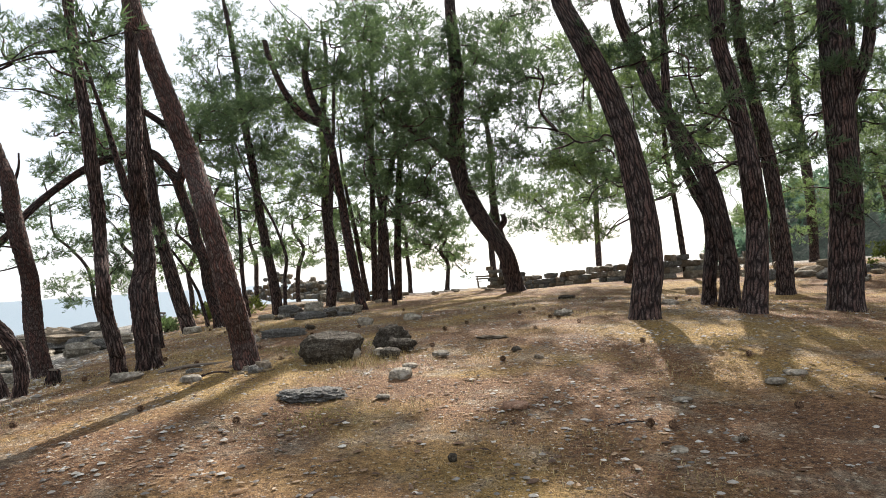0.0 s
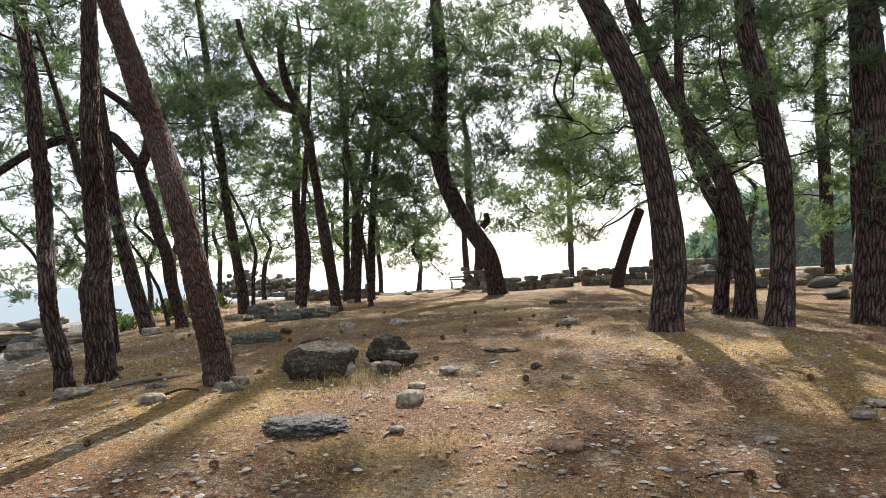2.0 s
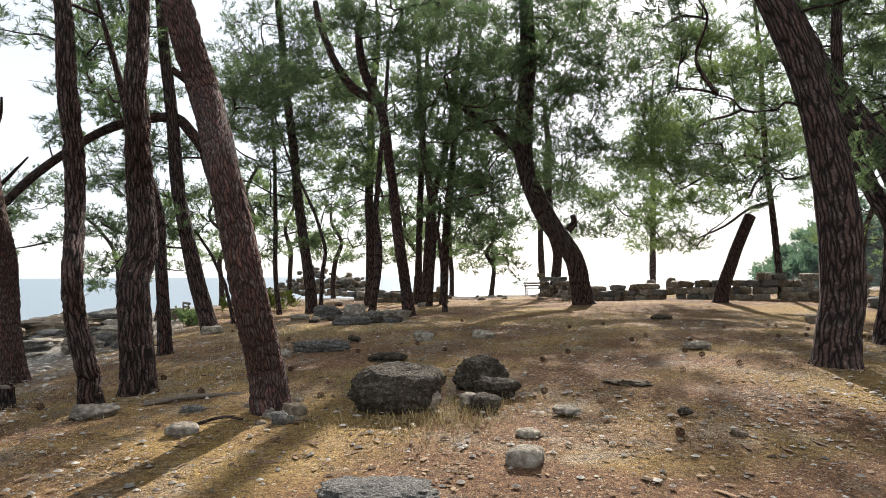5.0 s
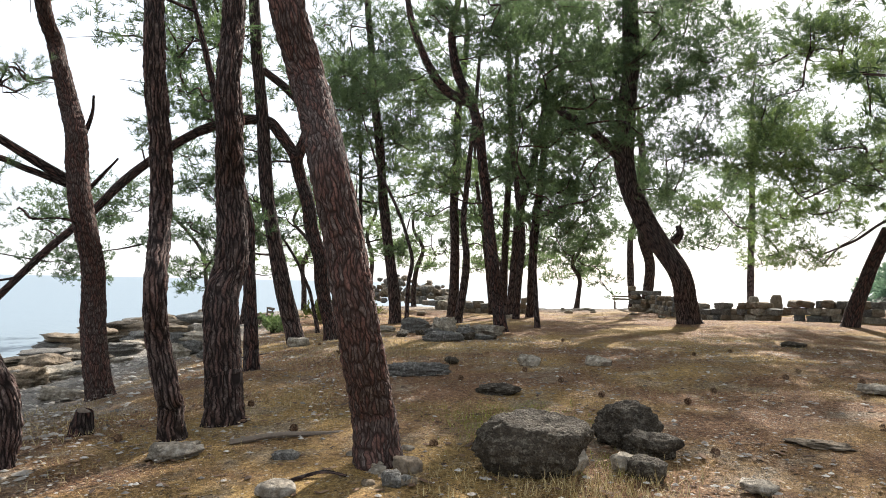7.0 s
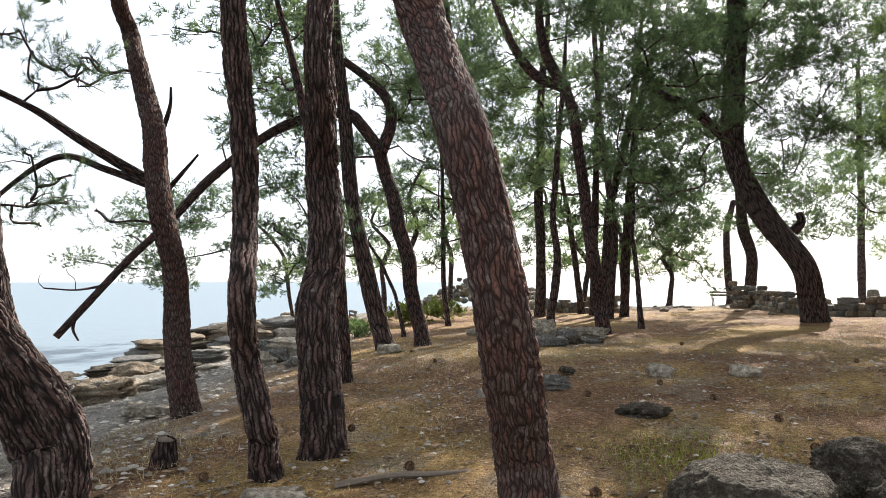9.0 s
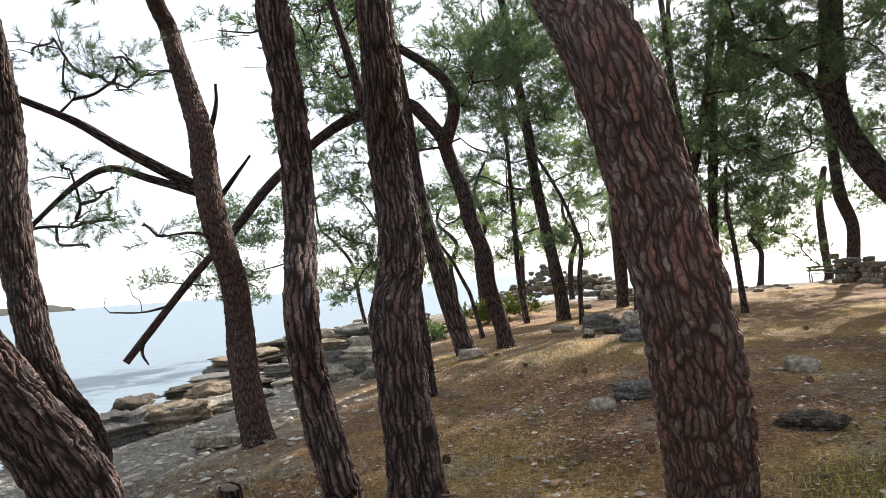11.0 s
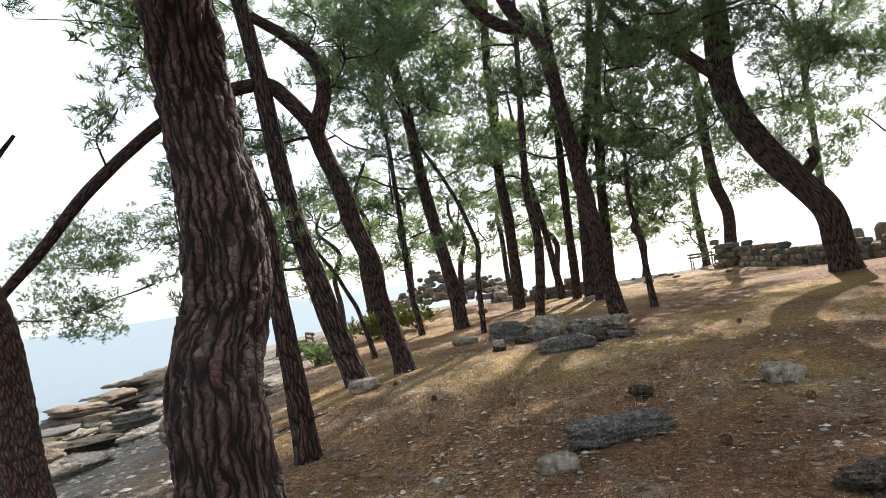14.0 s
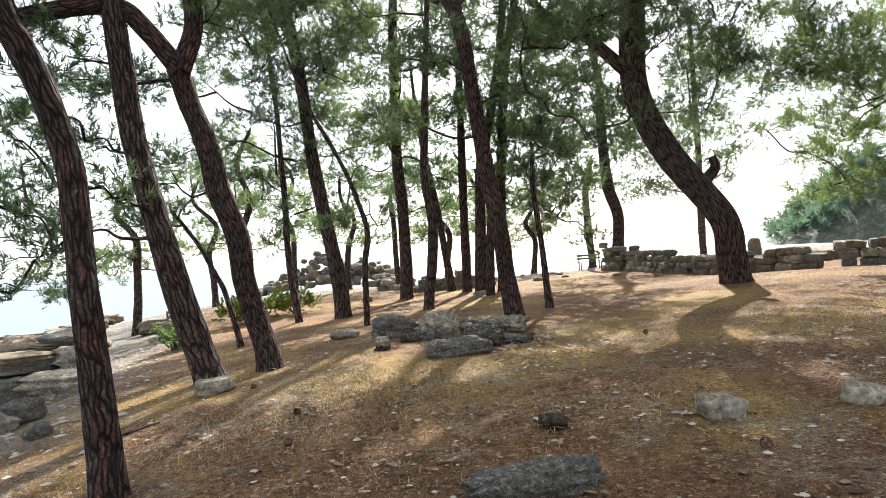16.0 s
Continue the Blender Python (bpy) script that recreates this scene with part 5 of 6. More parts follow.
rock("stone", "small broken stone in a rubble heap", STONE_DARK, -5.20, 21.45, 0.29, 0.24, 0.17, 6, 3.8, 0.24)
rock("stone", "tumbled angular stone in a rubble heap", STONE, -4.13, 22.63, 0.42, 0.34, 0.27, 37, 4.0, 0.24)
rock("stone", "small broken stone in a rubble heap", STONE_GREY, -4.81, 21.50, 0.41, 0.33, 0.22, -2, 4.6, 0.24)
rock("stone", "tumbled angular stone in a rubble heap", STONE_DARK, -3.19, 20.60, 0.29, 0.23, 0.12, -16, 4.7, 0.24)
rock("stone", "small broken stone in a rubble heap", STONE, -5.97, 23.74, 0.33, 0.27, 0.13, 47, 4.9, 0.24)
rock("stone", "tumbled angular stone in a rubble heap", STONE_GREY, -4.10, 20.46, 0.35, 0.28, 0.16, -17, 4.0, 0.24)
rock("stone", "small broken stone in a rubble heap", STONE_DARK, -5.53, 20.59, 0.25, 0.20, 0.13, 8, 3.6, 0.24)
rock("stone", "tumbled angular stone in a rubble heap", STONE, -4.65, 20.50, 0.22, 0.17, 0.14, -7, 3.0, 0.24)
rock("stone", "small broken stone in a rubble heap", STONE_GREY, -5.02, 21.56, 0.39, 0.31, 0.15, 17, 3.8, 0.24)
rock("stone", "tumbled angular stone in a rubble heap", STONE_DARK, -4.63, 22.16, 0.32, 0.26, 0.19, 40, 3.2, 0.24)
rock("stone", "small broken stone in a rubble heap", STONE, -5.64, 21.41, 0.25, 0.20, 0.16, -15, 3.8, 0.24)
rock("stone", "tumbled angular stone in a rubble heap", STONE_GREY, -3.89, 22.41, 0.37, 0.30, 0.26, 21, 3.3, 0.24)
rock("stone", "small broken stone in a rubble heap", STONE_DARK, -3.74, 20.17, 0.36, 0.29, 0.21, -25, 4.8, 0.24)
rock("stone", "tumbled angular stone in a rubble heap", STONE, -4.85, 22.71, 0.36, 0.29, 0.26, -3, 4.1, 0.24)
rock("stone", "small broken stone in a rubble heap", STONE_GREY, -3.52, 20.55, 0.31, 0.25, 0.14, 4, 4.0, 0.24)
rock("stone", "tumbled angular stone in a rubble heap", STONE_DARK, -3.79, 22.01, 0.33, 0.26, 0.15, -33, 3.5, 0.24)
rock("stone", "small broken stone in a rubble heap", STONE, -4.00, 21.91, 0.17, 0.14, 0.08, -33, 3.6, 0.24)
rock("stone", "tumbled angular stone in a rubble heap", STONE_GREY, -4.99, 21.91, 0.23, 0.19, 0.14, 32, 5.0, 0.24)
rock("stone", "small broken stone in a rubble heap", STONE_DARK, -5.10, 21.34, 0.17, 0.14, 0.08, 34, 3.4, 0.24)
rock("stone", "tumbled angular stone in a rubble heap", STONE, -3.97, 20.29, 0.33, 0.27, 0.13, -23, 4.4, 0.24)
rock("stone", "small broken stone in a rubble heap", STONE_GREY, -5.88, 23.09, 0.21, 0.17, 0.13, -28, 3.1, 0.24)
rock("stone", "loose stone by the foot of a pine", STONE, -3.04, 8.80, 0.06, 0.05, 0.03, -10, 3.8, 0.15)
rock("stone", "loose stone by the foot of a pine", STONE_GREY, -3.00, 9.21, 0.11, 0.08, 0.06, 22, 3.9, 0.15)
rock("stone", "loose stone by the foot of a pine", STONE_WARM, -3.23, 9.03, 0.10, 0.08, 0.06, 11, 3.3, 0.15)
rock("stone", "loose stone by the foot of a pine", STONE, -3.42, 9.30, 0.12, 0.09, 0.06, 12, 3.6, 0.15)
rock("stone", "loose stone by the foot of a pine", STONE_GREY, -2.85, 9.02, 0.13, 0.11, 0.07, 48, 3.1, 0.15)
rock("stone", "loose stone by the foot of a pine", STONE_WARM, -2.79, 8.68, 0.10, 0.08, 0.05, 5, 3.8, 0.15)
rock("stone", "loose stone by the foot of a pine", STONE, -3.00, 9.55, 0.11, 0.09, 0.06, -26, 3.9, 0.15)
rock("stone", "loose stone by the foot of a pine", STONE_GREY, -2.97, 9.21, 0.07, 0.06, 0.04, -12, 3.1, 0.15)
rock("stone", "loose stone by the foot of a pine", STONE_WARM, -2.89, 8.63, 0.14, 0.11, 0.07, 29, 3.3, 0.15)
rock("stone", "loose stone by the foot of a pine", STONE, -3.35, 9.51, 0.12, 0.10, 0.06, 9, 3.4, 0.15)
rock("stone", "loose stone by the foot of a pine", STONE_GREY, -2.84, 8.68, 0.13, 0.11, 0.07, 46, 3.9, 0.15)
rock("stone", "loose stone by the foot of a pine", STONE_WARM, -3.30, 9.10, 0.14, 0.11, 0.08, -8, 3.8, 0.15)
rock("stone", "loose stone by the foot of a pine", STONE, -3.10, 8.90, 0.13, 0.11, 0.07, 39, 3.8, 0.15)
rock("stone", "loose stone by the foot of a pine", STONE_GREY, -2.81, 8.71, 0.08, 0.06, 0.04, -25, 2.8, 0.15)
rock("stone", "loose stone by the foot of a pine", STONE_WARM, -3.10, 8.60, 0.10, 0.08, 0.05, 33, 3.6, 0.15)
rock("stone", "loose stone by the foot of a pine", STONE, -3.21, 9.26, 0.14, 0.11, 0.08, 25, 3.2, 0.15)
rock("boulder", "broad flat-topped shore boulder", STONE_GREY, -14.11, 16.08, 2.28, 1.37, 0.71, 59, 3.5, 0.24)
rock("boulder", "grey shore boulder at the water", STONE_GREY, -16.11, 16.10, 1.22, 0.86, 0.57, 53, 2.8, 0.15)
rock("boulder", "ochre layered rock outcrop above the sea", STONE_WARM, -18.91, 31.23, 3.43, 2.06, 1.21, 32, 3.4, 0.24)
rock("boulder", "grey squared shore block", STONE, -10.87, 18.55, 0.84, 0.67, 0.50, 32, 4.0, 0.12)
rock("boulder", "grey shore boulder", STONE_GREY, -10.70, 19.21, 0.62, 0.50, 0.43, 30, 3.0, 0.15)
rock("slab", "long grey slab sloping on the shore", STONE, -9.50, 13.33, 0.74, 0.30, 0.24, 27, 3.5, 0.12)
rock("boulder", "dark wet boulder by the sea", STONE_DARK, -13.24, 16.75, 0.73, 0.58, 0.46, 44, 3.0, 0.15)
rock("boulder", "ochre boulder on the shore", STONE_WARM, -14.94, 19.35, 1.17, 0.94, 0.70, 42, 3.0, 0.15)
rock("boulder", "pale shore block with flat faces", STONE, -11.61, 21.70, 1.32, 0.79, 0.57, 22, 4.0, 0.12)
rock("boulder", "grey shore boulder", STONE_GREY, -12.30, 21.30, 0.97, 0.68, 0.67, 35, 3.5, 0.12)
rock("boulder", "rounded grey stone on the shore", STONE_GREY, -9.53, 17.78, 0.34, 0.27, 0.24, 34, 2.5, 0.10)
rock("boulder", "ochre ledge of rock on the shore", STONE_WARM, -19.54, 32.95, 3.54, 1.77, 1.03, 34, 3.0, 0.16)
rock("boulder", "ochre boulder on the shore", STONE_WARM, -16.14, 35.04, 1.44, 1.01, 0.64, 25, 3.0, 0.15)
rock("boulder", "pale boulder on the shore", STONE, -15.67, 28.65, 1.14, 0.80, 0.72, 32, 3.5, 0.14)

# boulders along the shore and ledges at the water
r = np.random.RandomState(21)
SHORE = ("grey weathered shore boulder", "ochre shore boulder with flat faces", "pale limestone shore boulder", "dark shore boulder")
for k in range(170):
    y = r.uniform(15.5, 64)
    x = -14.8 - 0.4 * (y - 15) + r.normal() * 1.2 + r.choice((1.4, -0.6, -2.2))
    s = 0.28 + 0.75 * r.rand() ** 2 + 0.006 * y
    kind = r.randint(4)
    rock("boulder", SHORE[kind], (STONE_GREY, STONE_WARM, STONE, STONE_DARK)[kind], x, y, s * 1.35, s, s * (0.34 + 0.25 * r.rand()), r.rand() * 180, 4.0 + 3 * r.rand(), 0.18, "shore boulders")
# layered ledges of rock along the waterline
def ledge(x, y, w, yaw, layers, mats):
    t = thing("rock_ledge", (x, y, float(ground(x, y))), "layered ledge of dark ochre and grey rock at the waterline", "rock ledge", "ledges along the shore")
    bpy.context.view_layer.update()
    low = float(ground(x, y)) - 0.1
    for k in range(layers):
        h = r.uniform(0.2, 0.34)
        rock("layer", "", mats[k % len(mats)], x + r.normal() * 0.15, y + r.normal() * 0.15, w * r.uniform(0.8, 1.05) * (1 - 0.1 * k), w * r.uniform(0.5, 0.65), h * 1.15, yaw + r.normal() * 8, 5.0, 0.11, parent=t, z=low + h / 2)
        low += h * 0.92


LEDGES = ((-18.4, 22.7, 1.6, 2), (-19.1, 24.5, 1.9, 2), (-20.0, 26.7, 2.2, 3), (-20.3, 28.6, 2.0, 3), (-20.6, 30.3, 2.3, 4), (-21.4, 33.4, 2.6, 4), (-22.2, 36.0, 2.6, 4), (-16.6, 27.8, 1.9, 3), (-16.9, 30.6, 2.2, 4), (-14.6, 20.4, 1.5, 2))
for k, (x, y, w, c) in enumerate(LEDGES):
    ledge(x, y, w, 35 + r.normal() * 15, c, ((STONE_WARM, STONE_DARK), (STONE_DARK, STONE_GREY, STONE_WARM), (STONE_WARM, STONE_GREY))[k % 3])
# tumbled stones among the trees behind the thick pines
for k in range(46):
    x, y = r.uniform(11, 27), r.uniform(17, 29)
    if y < 17 + (x - 11) * 0.1:
        continue
    s = 0.25 + 0.55 * r.rand() ** 2
    rock("stone", "tumbled grey stone among the pines", (STONE_GREY, STONE, STONE_WARM)[k % 3], x, y, s * 1.5, s, s * 0.6, r.rand() * 180, 3.2, 0.13, "tumbled stones")


# ---- ruined walls ----
def wall(label, line, heights, seed, courses=0.3):
    """Coursed rubble along a line of plan points; each block is a stone of the wall."""
    q = np.array(line, float)
    t = thing("stone_wall", (*q[0], float(ground(*q[0]))), label, "wall", "ruined walls")
    bpy.context.view_layer.update()
    rr = np.random.RandomState(seed)
    run = np.r_[0, np.cumsum(np.linalg.norm(np.diff(q, axis=0), axis=1))]
    lvl = 0
    while lvl * courses < max(heights):
        s = rr.uniform(-0.2, 0.1)
        while s < run[-1]:
            w = rr.uniform(0.24, 0.68)
            c = s + w / 2
            x, y = np.interp(c, run, q[:, 0]), np.interp(c, run, q[:, 1])
            top = np.interp(c, run, heights) + rr.normal() * 0.1
            i = min(np.searchsorted(run, c, "right"), len(q) - 1)
            az = math.degrees(math.atan2(q[i, 1] - q[i - 1, 1], q[i, 0] - q[i - 1, 0]))
            hh = courses * rr.uniform(0.88, 1.04)
            if (lvl + 0.55) * courses < top and rr.rand() > 0.05:
                mat = (STONE, STONE_WARM, STONE_GREY, STONE_WARM)[rr.randint(4)]
                rock("block", "", mat, x + rr.normal() * 0.04, y + rr.normal() * 0.05, w * 1.05, rr.uniform(0.4, 0.62), hh * 1.08, az + rr.normal() * 8, 9.0, 0.1, parent=t,
                     z=float(ground(x, y)) + (lvl + 0.5) * courses - 0.05)
            s += w
        lvl += 1
    return t


wall("low ruined wall of grey and ochre blocks", [(3.2, 43.4), (4.3, 42.6), (4.5, 38.0), (5.0, 33.0), (6.8, 30.2)], (1.35, 1.1, 0.72, 0.66, 0.7), 3, 0.25)
wall("ruined wall of long ochre and grey blocks", [(6.9, 30.0), (8.6, 28.9), (10.8, 28.2), (13.4, 27.4)], (0.7, 0.9, 1.05, 1.0), 4, 0.27)
wall("tumbled remains of a stone wall", [(13.6, 26.2), (16.5, 25.4), (20, 25.4), (25, 26)], (0.6, 0.35, 0.55, 0.5), 5)
wall("broken low wall of squared blocks", [(-6.5, 39.5), (-4.4, 39.8), (-2.9, 40.2)], (0.55, 0.75, 0.7), 6)
wall("stump of a stone wall in open ground", [(-9.2, 43.5), (-7.2, 43.2), (-5.6, 43.5)], (0.7, 0.5, 0.6), 8)
rock("stone", "upright squared stone standing behind a wall", STONE_WARM, 12.0, 46.0, 0.6, 0.5, 1.1, 8, 6, 0.06)
rock("stone", "upright squared stone standing behind a wall", STONE, 10.4, 45.0, 0.55, 0.5, 1.0, -6, 6, 0.06)
for k in range(26):
    x, y = r.uniform(-9, 9), r.uniform(34, 50)
    s = 0.2 + 0.4 * r.rand() ** 2
    rock("stone", "loose pale stone on the open spit", (STONE_WARM, STONE)[k % 2], x, y, s * 1.6, s, s * 0.6, r.rand() * 180, 3.5, 0.12, "loose stones")
# a collapsed stone building beyond the grove
ruin = thing("ruin", (-12.6, 53.0, float(ground(-12.6, 53.0))), "collapsed grey stone building, a mound of rubble", "ruin")
bpy.context.view_layer.update()
for k in range(290):
    u, w = r.uniform(-1, 1), r.uniform(-1, 1)
    top = 2.6 * max(0.0, 1 - abs(u) ** 1.6) * (1 - 0.8 * abs(w)) * (0.75 if 0.05 < u < 0.35 else 1.0)
    s = r.uniform(0.26, 0.6)
    rock("stone", "", (STONE, STONE_GREY, STONE_WARM)[k % 3], -12.6 + u * 5.2, 53.0 + w * 2.2, s * 1.15, s, s * 0.8, r.rand() * 180, 3.4, 0.14, parent=ruin,
         z=float(ground(-12.6 + u * 5, 53.0)) + top * r.uniform(0.5, 1.0) + 0.1)


# ---- wood on the ground ----
def stump():
    t = thing("tree_stump", (-6.8, 10.29, float(ground(-6.8, 10.29)) - 0.03), "small dark broken tree stump in dry grass", "tree stump")
    v, f, uv = tube(spline([(0, 0, -0.05), (0, 0.01, 0.12), (0.02, 0, 0.27)], 6), np.linspace(0.13, 0.085, 13), 14, 0.03, 0.3, 3)
    part("bole", mesh("bole", v, f, BARK_RED, uv=uv), t)
    v, f, uv = tube(np.array([(0.02, 0, 0.24), (0.02, 0, 0.275), (0.03, 0.01, 0.29)]), (0.075, 0.07, 0.01), 10)
    part("broken_top", mesh("broken_top", v, f, WOOD, uv=uv), t, "splintered grey top")


stump()


def log(label, pts, r0, r1, name="fallen_branch", mat=BARK):
    p = np.array([(x, y, float(ground(x, y)) + h) for x, y, h in pts])
    v, f, uv = tube(spline(p - p[0], 8), np.linspace(r0, r1, (len(p) - 1) * 8 + 1), 10, r0 * 0.25, 0, 2)
    return alone(name, mesh(name, v, f, mat, uv=uv), tuple(p[0]), label, "branch")


log("half-buried root lying on bare earth", [(-4.75, 9.66, 0.0), (-4.4, 9.85, 0.03), (-4.05, 10.0, 0.01), (-3.8, 10.2, -0.02)], 0.035, 0.025, "root", WOOD)
log("thin dry stick on needles", [(1.3, 5.2, 0.01), (1.55, 5.28, 0.02), (1.75, 5.3, 0.01)], 0.013, 0.008)
log("dry broken branch on the ground", [(-3.75, 8.5, 0.01), (-3.5, 8.7, 0.05), (-3.3, 8.7, 0.03)], 0.02, 0.012)
log("dry branch lying near a boulder", [(4.7, 6.4, 0.02), (5.0, 6.5, 0.03), (5.3, 6.5, 0.02)], 0.03, 0.015)
log("grey stick lying on needles", [(-8.2, 16.6, 0.01), (-7.9, 16.9, 0.03), (-7.7, 17.2, 0.02)], 0.02, 0.01)


# ---- benches ----
def box(w, d, h):
    V, F = GRIDS[2]
    V = V / (np.abs(V) ** 14).sum(1, keepdims=True) ** (1 / 14)
    return V * np.array([w, d, h]) / 2, F


def bench(x, y, yaw):
    t = thing("bench", (x, y, float(ground(x, y))), "dark weathered wooden bench facing the sea", "bench", "park benches")
    t.rotation_euler.z = radians(yaw)
    def bar(name, w, d, h, px, py, pz, rx=0):
        v, f = box(w, d, h)
        ob = part(name, mesh(name, v, f, WOOD), t, at=(px, py, pz))
        ob.rotation_euler.x = radians(rx)
    for k in range(3):
        bar("seat_slat", 1.5, 0.11, 0.035, 0, -0.14 + 0.14 * k, 0.44)
    for k in range(2):
        bar("back_slat", 1.5, 0.03, 0.12, 0, 0.24 + 0.03 * k, 0.62 + 0.17 * k, -10)
    for sx in (-0.6, 0.6):
        bar("leg", 0.07, 0.06, 0.44, sx, -0.14, 0.2)
        bar("leg", 0.07, 0.06, 0.88, sx, 0.2, 0.42)


bench(-14.9, 33.0, -55)
bench(3.2, 47.0, 10)


# ---- shrubs and grass ----
LEAVES = [spray(26, 0.18, 0.06, 0.035) for _ in range(4)]


def shrub(x, y, r0, h, label, mat=LEAF):
    z = float(ground(x, y))
    t = thing("shrub", (x, y, z), label, "shrub", "low shrubs")
    c = [(rng.normal() * r0 * 0.5, rng.normal() * r0 * 0.4, h * (0.25 + 0.5 * rng.rand()), r0 * 0.45) for _ in range(9)]
    stems = [tube(spline([(0, 0, -0.05), (a * 0.4, b * 0.4, cz * 0.6), (a, b, cz)], 4), np.linspace(0.02, 0.006, 9), 5) for a, b, cz, _ in c]
    v, f, uv = join(stems)
    tagged(part("stems", mesh("stems", v, f, BARK, uv=uv), t), kind="stuff")
    v, f = foliage(c, LEAVES, 90, 0.7, 1.2)
    tagged(part("foliage", mesh("foliage", v, f, mat, smooth=False), t), kind="stuff")


shrub(-11.6, 32.5, 1.2, 1.0, "round yellow-green shrub near the shore")
shrub(-10.3, 33.4, 0.9, 0.8, "low yellow-green shrub near the shore")
shrub(-12.2, 27.5, 0.8, 0.5, "low dull green shrub on rocky ground", NEEDLE_LIGHT)
shrub(14.9, 16.9, 0.25, 0.4, "small green seedling at the edge of stones")
shrub(17.5, 24.5, 0.7, 1.2, "bright green young bush among the pines")
shrub(22.0, 21.5, 1.0, 1.6, "bright green young bush among the pines")


def blades(spots, mat, name, label):
    """Grass: each blade a thin bent triangle; spots are x, y, spread, blades, height."""
    out = []
    for x, y, s, k, h in spots:
        k = int(k)
        p = rng.normal(size=(k, 2)) * s + (x, y)
        z = ground(p[:, 0], p[:, 1])
        ln = h * (0.5 + rng.rand(k))
        a = rng.rand(k) * 6.283
        lean = 0.25 + 0.9 * rng.rand(k)
        d = np.stack([np.cos(a) * np.sin(lean), np.sin(a) * np.sin(lean), np.cos(lean)], -1) * ln[:, None]
        side = np.stack([-np.sin(a), np.cos(a), 0 * a], -1) * 0.0035
        o = np.stack([p[:, 0], p[:, 1], z - 0.005], -1)
        out.append(np.stack([o - side, o + side, o + d], 1).reshape(-1, 3))
    v = np.vstack(out)
    alone(name, mesh(name, v, np.arange(len(v)).reshape(-1, 3), mat, smooth=False), (0, 0, 0), label, "grass", kind="stuff")


r = np.random.RandomState(5)
spots = []
for k in range(1500):
    x, y = r.uniform(-10, 10), r.uniform(1.5, 24)
    if noise.noise((x * 0.33, y * 0.33, 3.0)) > -0.12:
        spots.append((x, y, 0.2, 44, 0.05))
for x, y, s, k, h in ((-1.7, 8.75, 0.35, 420, 0.1), (-1.1, 9.05, 0.3, 420, 0.11), (-2.5, 8.9, 0.3, 260, 0.09), (-7.3, 10.6, 0.7, 900, 0.09), (-4.9, 11.9, 0.5, 420, 0.08), (-6.2, 13.4, 0.8, 500, 0.07),
                      (-2.6, 10.9, 0.5, 700, 0.07), (5.6, 15.6, 0.9, 900, 0.06), (4.5, 16.5, 1.2, 900, 0.06), (8.0, 10.5, 1.3, 1200, 0.06), (0.0, 21.0, 1.5, 900, 0.06), (-7.0, 7.6, 0.8, 800, 0.08), (-5.6, 7.2, 0.8, 500, 0.07), (-5.6, 16.8, 0.9, 2600, 0.08), (-4.4, 18.0, 0.8, 1800, 0.07), (-1.4, 8.6, 0.25, 300, 0.13), (3.4, 11.2, 0.35, 260, 0.08)):
    spots.append((x, y, s, k, h))
blades(spots, STRAW, "dry_grass", "short dry yellow grass in patches on the floor")
blades([(-2.3, 10.6, 0.3, 1100, 0.06), (-2.0, 11.1, 0.4, 800, 0.05), (-2.9, 11.3, 0.4, 500, 0.04), (-1.6, 5.9, 0.3, 240, 0.03), (-1.2, 9.4, 0.15, 120, 0.07)], GREEN, "green_grass", "few fresh green grass tufts beside the boulders")


# ---- loose bits on the floor ----
def scatter(name, label, count, mat, area, size, flat, seed, keep=None, long=1.0):
    r = np.random.RandomState(seed)
    V0 = np.array([(1, 0, 0.1), (-0.95, 0, 0.1), (0, 1, 0.1), (0, -1, 0.08), (0.1, 0.05, 0.85), (0.72, 0.68, 0.1), (-0.7, 0.66, 0.12), (0.66, -0.72, 0.1), (-0.68, -0.7, 0.08)], float)
    F0 = np.array([(0, 5, 4), (5, 2, 4), (2, 6, 4), (6, 1, 4), (1, 8, 4), (8, 3, 4), (3, 7, 4), (7, 0, 4)])
    x, y = r.uniform(area[0], area[1], count), r.uniform(area[2], area[3], count)
    if keep:
        w = np.array([keep(a, b) for a, b in zip(x, y)]) > r.rand(count)
        x, y = x[w], y[w]
    n = len(x)
    s = size[0] + (size[1] - size[0]) * r.rand(n) ** 3
    a = r.rand(n) * 6.283
    jit = 1 + 0.12 * r.normal(size=(n, len(V0), 1))
    P = V0[None] * jit * np.stack([s * long, s * (0.6 + 0.4 * r.rand(n)), s * flat], -1)[:, None]
    c, si = np.cos(a)[:, None], np.sin(a)[:, None]
    X = P[..., 0] * c - P[..., 1] * si + x[:, None]
    Y = P[..., 0] * si + P[..., 1] * c + y[:, None]
    Z = P[..., 2] + (ground(x, y) - s * 0.12)[:, None] + 0.02
    v = np.stack([X, Y, Z], -1).reshape(-1, 3)
    f = (np.arange(n)[:, None, None] * len(V0) + F0[None]).reshape(-1, 3)
    alone(name, mesh(name, v, f, mat, smooth=False), (0, 0, 0), label, "debris", kind="stuff")


def patchy(x, y):
    return 0.12 + 0.9 * max(0.0, noise.noise((x * 0.5, y * 0.5, 9.0)) + 0.25)


def shore_side(x, y):
    return min(1.0, max(0.0, (-x - 0.3 * y - 2.6) * 0.35))


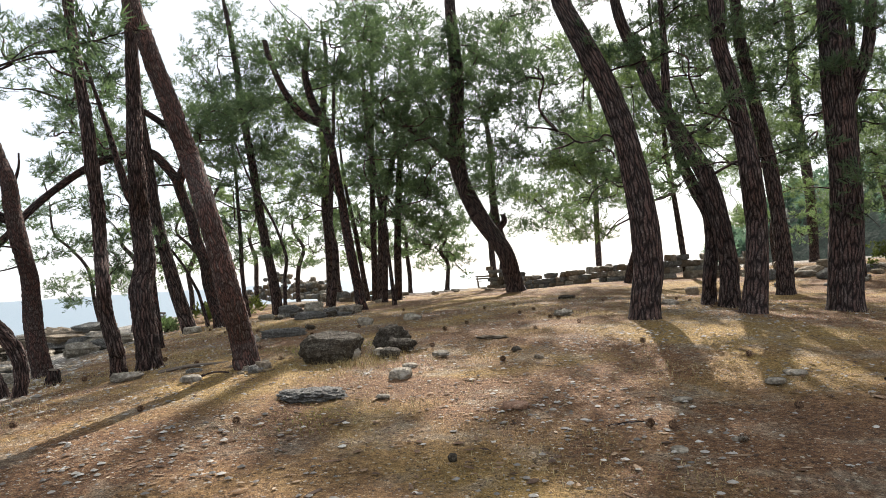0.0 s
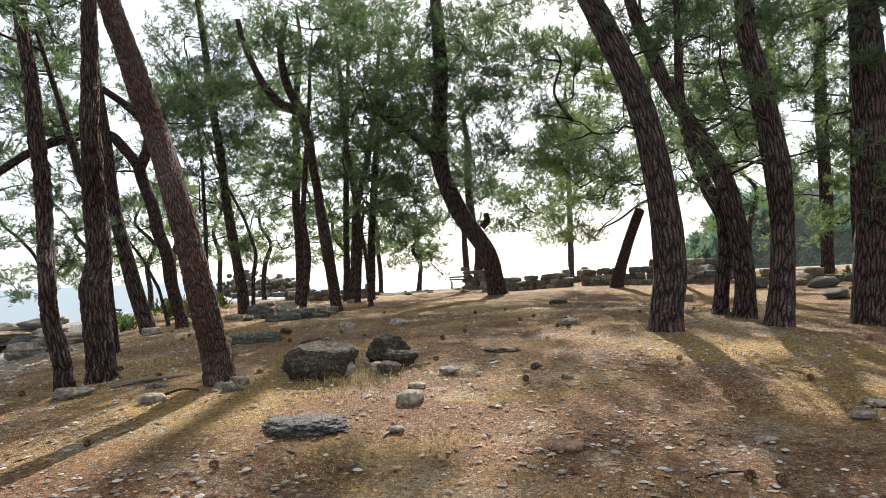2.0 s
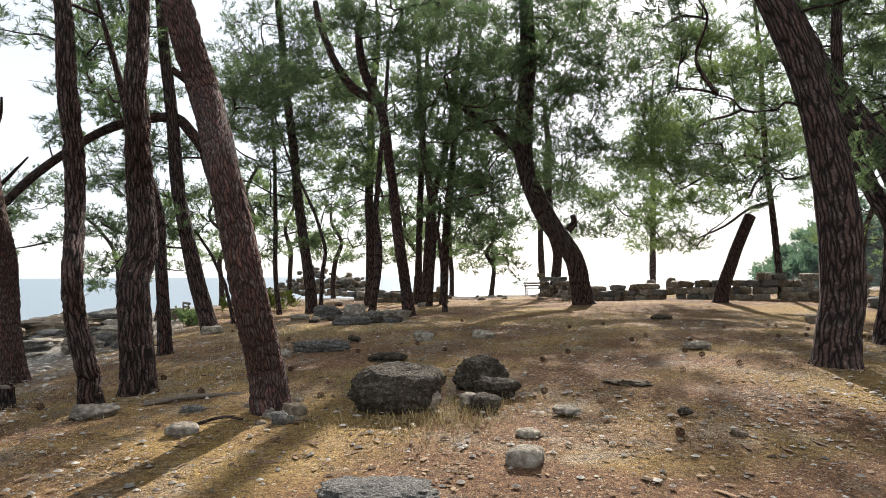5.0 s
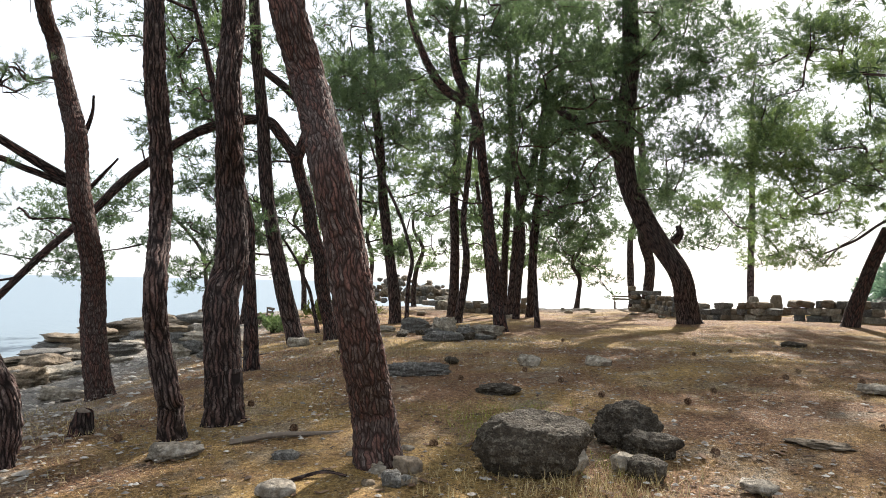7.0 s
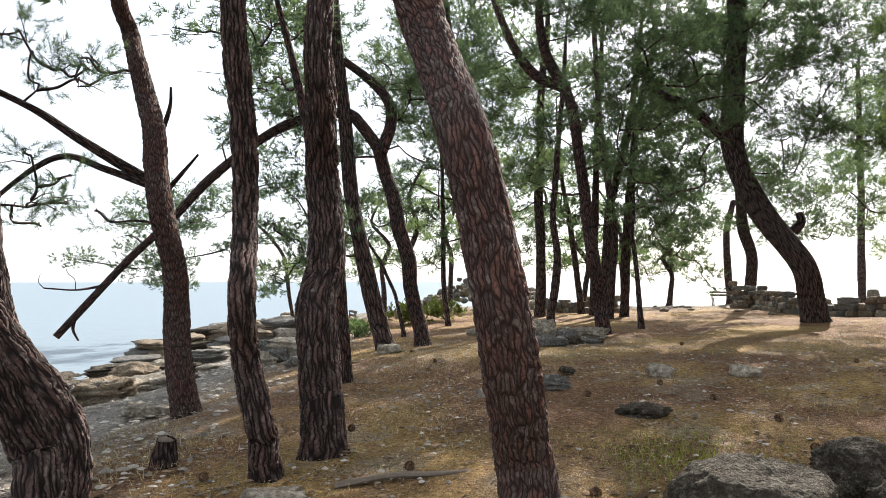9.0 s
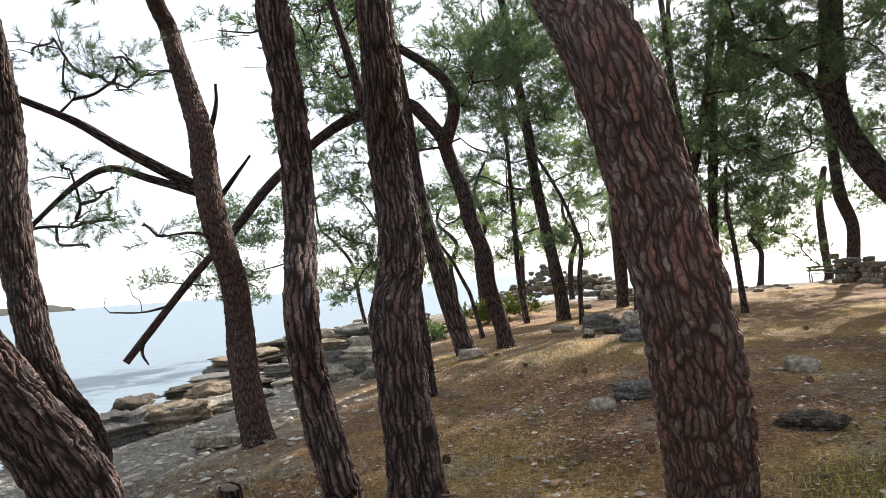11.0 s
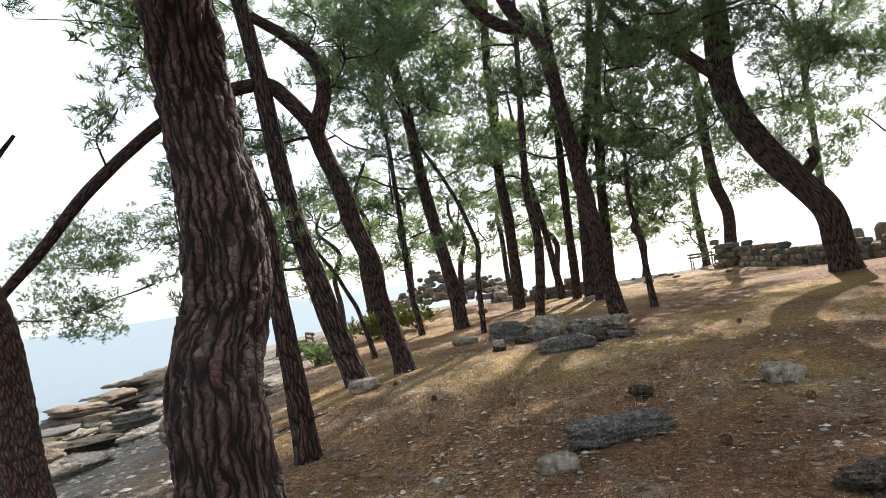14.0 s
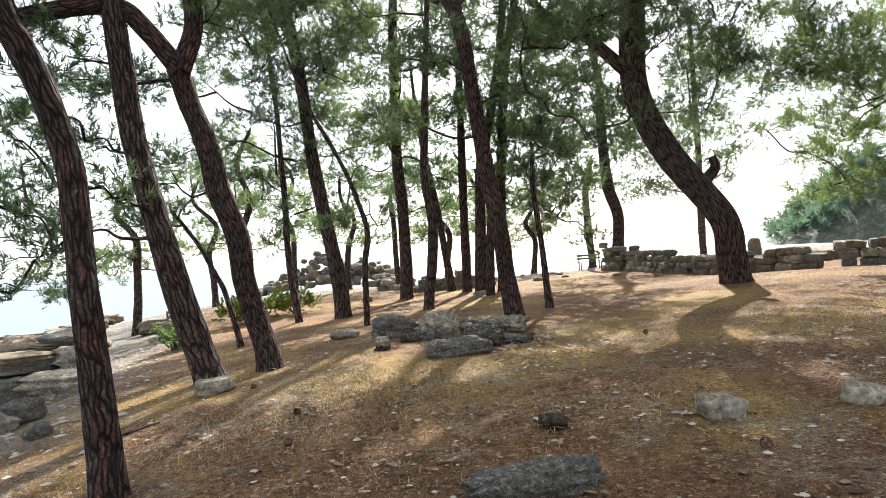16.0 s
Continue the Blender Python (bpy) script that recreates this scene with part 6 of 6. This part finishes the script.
scatter("pebbles", "small pale pebbles strewn over the floor", 40000, PEBBLES, (-9, 9, 0.8, 21), (0.007, 0.042), 0.55, 1, patchy)
scatter("gravel", "grey beach pebbles above the waterline", 15000, PEBBLES, (-19, -4, 6, 30), (0.018, 0.085), 0.5, 2, shore_side)
scatter("bark_chips", "dark bark chips and cone scales on needles", 8500, CHIPS, (-8, 9, 0.8, 19), (0.008, 0.034), 0.45, 3, None, 1.6)
scatter("leaf_litter", "pale and rusty flakes of dry leaves and bark", 8500, FLAKES, (-7, 8, 0.8, 15), (0.009, 0.028), 0.25, 6, patchy, 1.4)
scatter("sticks", "thin dry twigs among the needles", 2600, CHIPS, (-9, 10, 0.8, 20), (0.012, 0.03), 0.14, 4, None, 3.5)


# ---- pine cones ----
def cone_mesh():
    V, F = [], []
    for k in range(60):
        t = k / 60
        a = k * 2.4
        rr = 0.028 * math.sin(math.pi * (0.15 + 0.8 * t)) + 0.006
        z = 0.075 * t
        o = np.array([math.cos(a) * rr, math.sin(a) * rr, z])
        out, side = np.array([math.cos(a), math.sin(a), 0.5]), np.array([-math.sin(a), math.cos(a), 0])
        i = len(V)
        V += [o * 0.3 + (0, 0, z * 0.7), o + side * 0.011, o + out * 0.012, o - side * 0.011]
        F.append((i, i + 1, i + 2, i + 3))
    return mesh("pine_cone", np.array(V), np.array(F), CHIPS, smooth=False)


CONE = cone_mesh()
r = np.random.RandomState(12)
for k in range(60):
    x, y = r.uniform(-7, 7), r.uniform(3.5, 20)
    ob = alone("pine_cone", CONE, (0, 0, 0), "brown open pine cone lying on needles", "pine cone", "fallen cones")
    ob.matrix_world = pose(x, y, float(ground(x, y)) + 0.045, r.uniform(60, 110), r.uniform(0, 40), r.uniform(0, 360))


# ---- distance ----
def headland():
    t = thing("headland", (70, 120, SEA), "wooded rocky headland across the bay", "hill", kind="structure")
    az, dist, top, V = np.radians(np.linspace(22.3, 95, 70)), np.linspace(150, 70, 70), [], []
    for a, d, k in zip(az, dist, range(70)):
        g = min(1.0, max(0.0, (k - 0.5) / 7)) ** 0.7
        hgt = g * (17 + 0.1 * k) + noise.noise((k * 0.4, 0, 0)) * 1.5 * g
        for j in range(14):
            u = j / 13
            rr = d + u * 45
            z = -0.6 + hgt * math.sin(min(1, u * 1.5) * math.pi / 2) ** 0.9 + noise.noise((k * 0.7, j * 0.9, 2)) * 1.2 * g
            V.append((math.sin(a) * rr - 70, math.cos(a) * rr - 120, z))
    F = [(k * 14 + j, (k + 1) * 14 + j, (k + 1) * 14 + j + 1, k * 14 + j + 1) for k in range(69) for j in range(13)]
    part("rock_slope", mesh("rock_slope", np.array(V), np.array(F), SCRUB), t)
    c = []
    r = np.random.RandomState(4)
    for _ in range(240):
        k, j = int(1 + 67 * r.rand() ** 1.5), r.rand() ** 0.8 * 9 + 1.2
        p = np.array(V[k * 14 + int(j)])
        c.append((p[0] + r.normal() * 1.5, p[1] + r.normal() * 1.5, p[2] + 1.5, 2.0 + 1.4 * r.rand()))
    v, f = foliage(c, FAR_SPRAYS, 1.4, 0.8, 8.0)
    tagged(part("woods", mesh("woods", v, f, HAZED_LEAF, smooth=False), t), kind="stuff")


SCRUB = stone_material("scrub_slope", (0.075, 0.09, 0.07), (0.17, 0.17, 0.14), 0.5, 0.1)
# the bluish haze of distance is mixed into this leaf colour
HAZED_LEAF = needle_material("hazed_far_woods", (0.06, 0.1, 0.085), (0.14, 0.2, 0.15))
headland()
v, f = [], []
for k in range(30):
    u = k / 29
    h = 16 * math.sin(min(1, u * 1.15) * math.pi * 0.55) * (1 - 0.35 * u) * (1 if u < 0.93 else 0.6)
    p = Vector((-1150 + 190 * u, 690 + 90 * u, 0))
    v += [(*p.xy, -2), (*p.xy, max(2.0, h + noise.noise((k * 0.6, 0, 0)) * 3)), (p.x - 60, p.y + 60, -2)]
for k in range(29):
    f += [(3 * k, 3 * k + 3, 3 * k + 4, 3 * k + 1), (3 * k + 1, 3 * k + 4, 3 * k + 5, 3 * k + 2)]
alone("island", mesh("island", np.array(v), np.array(f), STONE), (0, 0, SEA), "low hazy island far out at sea", "island", kind="structure")
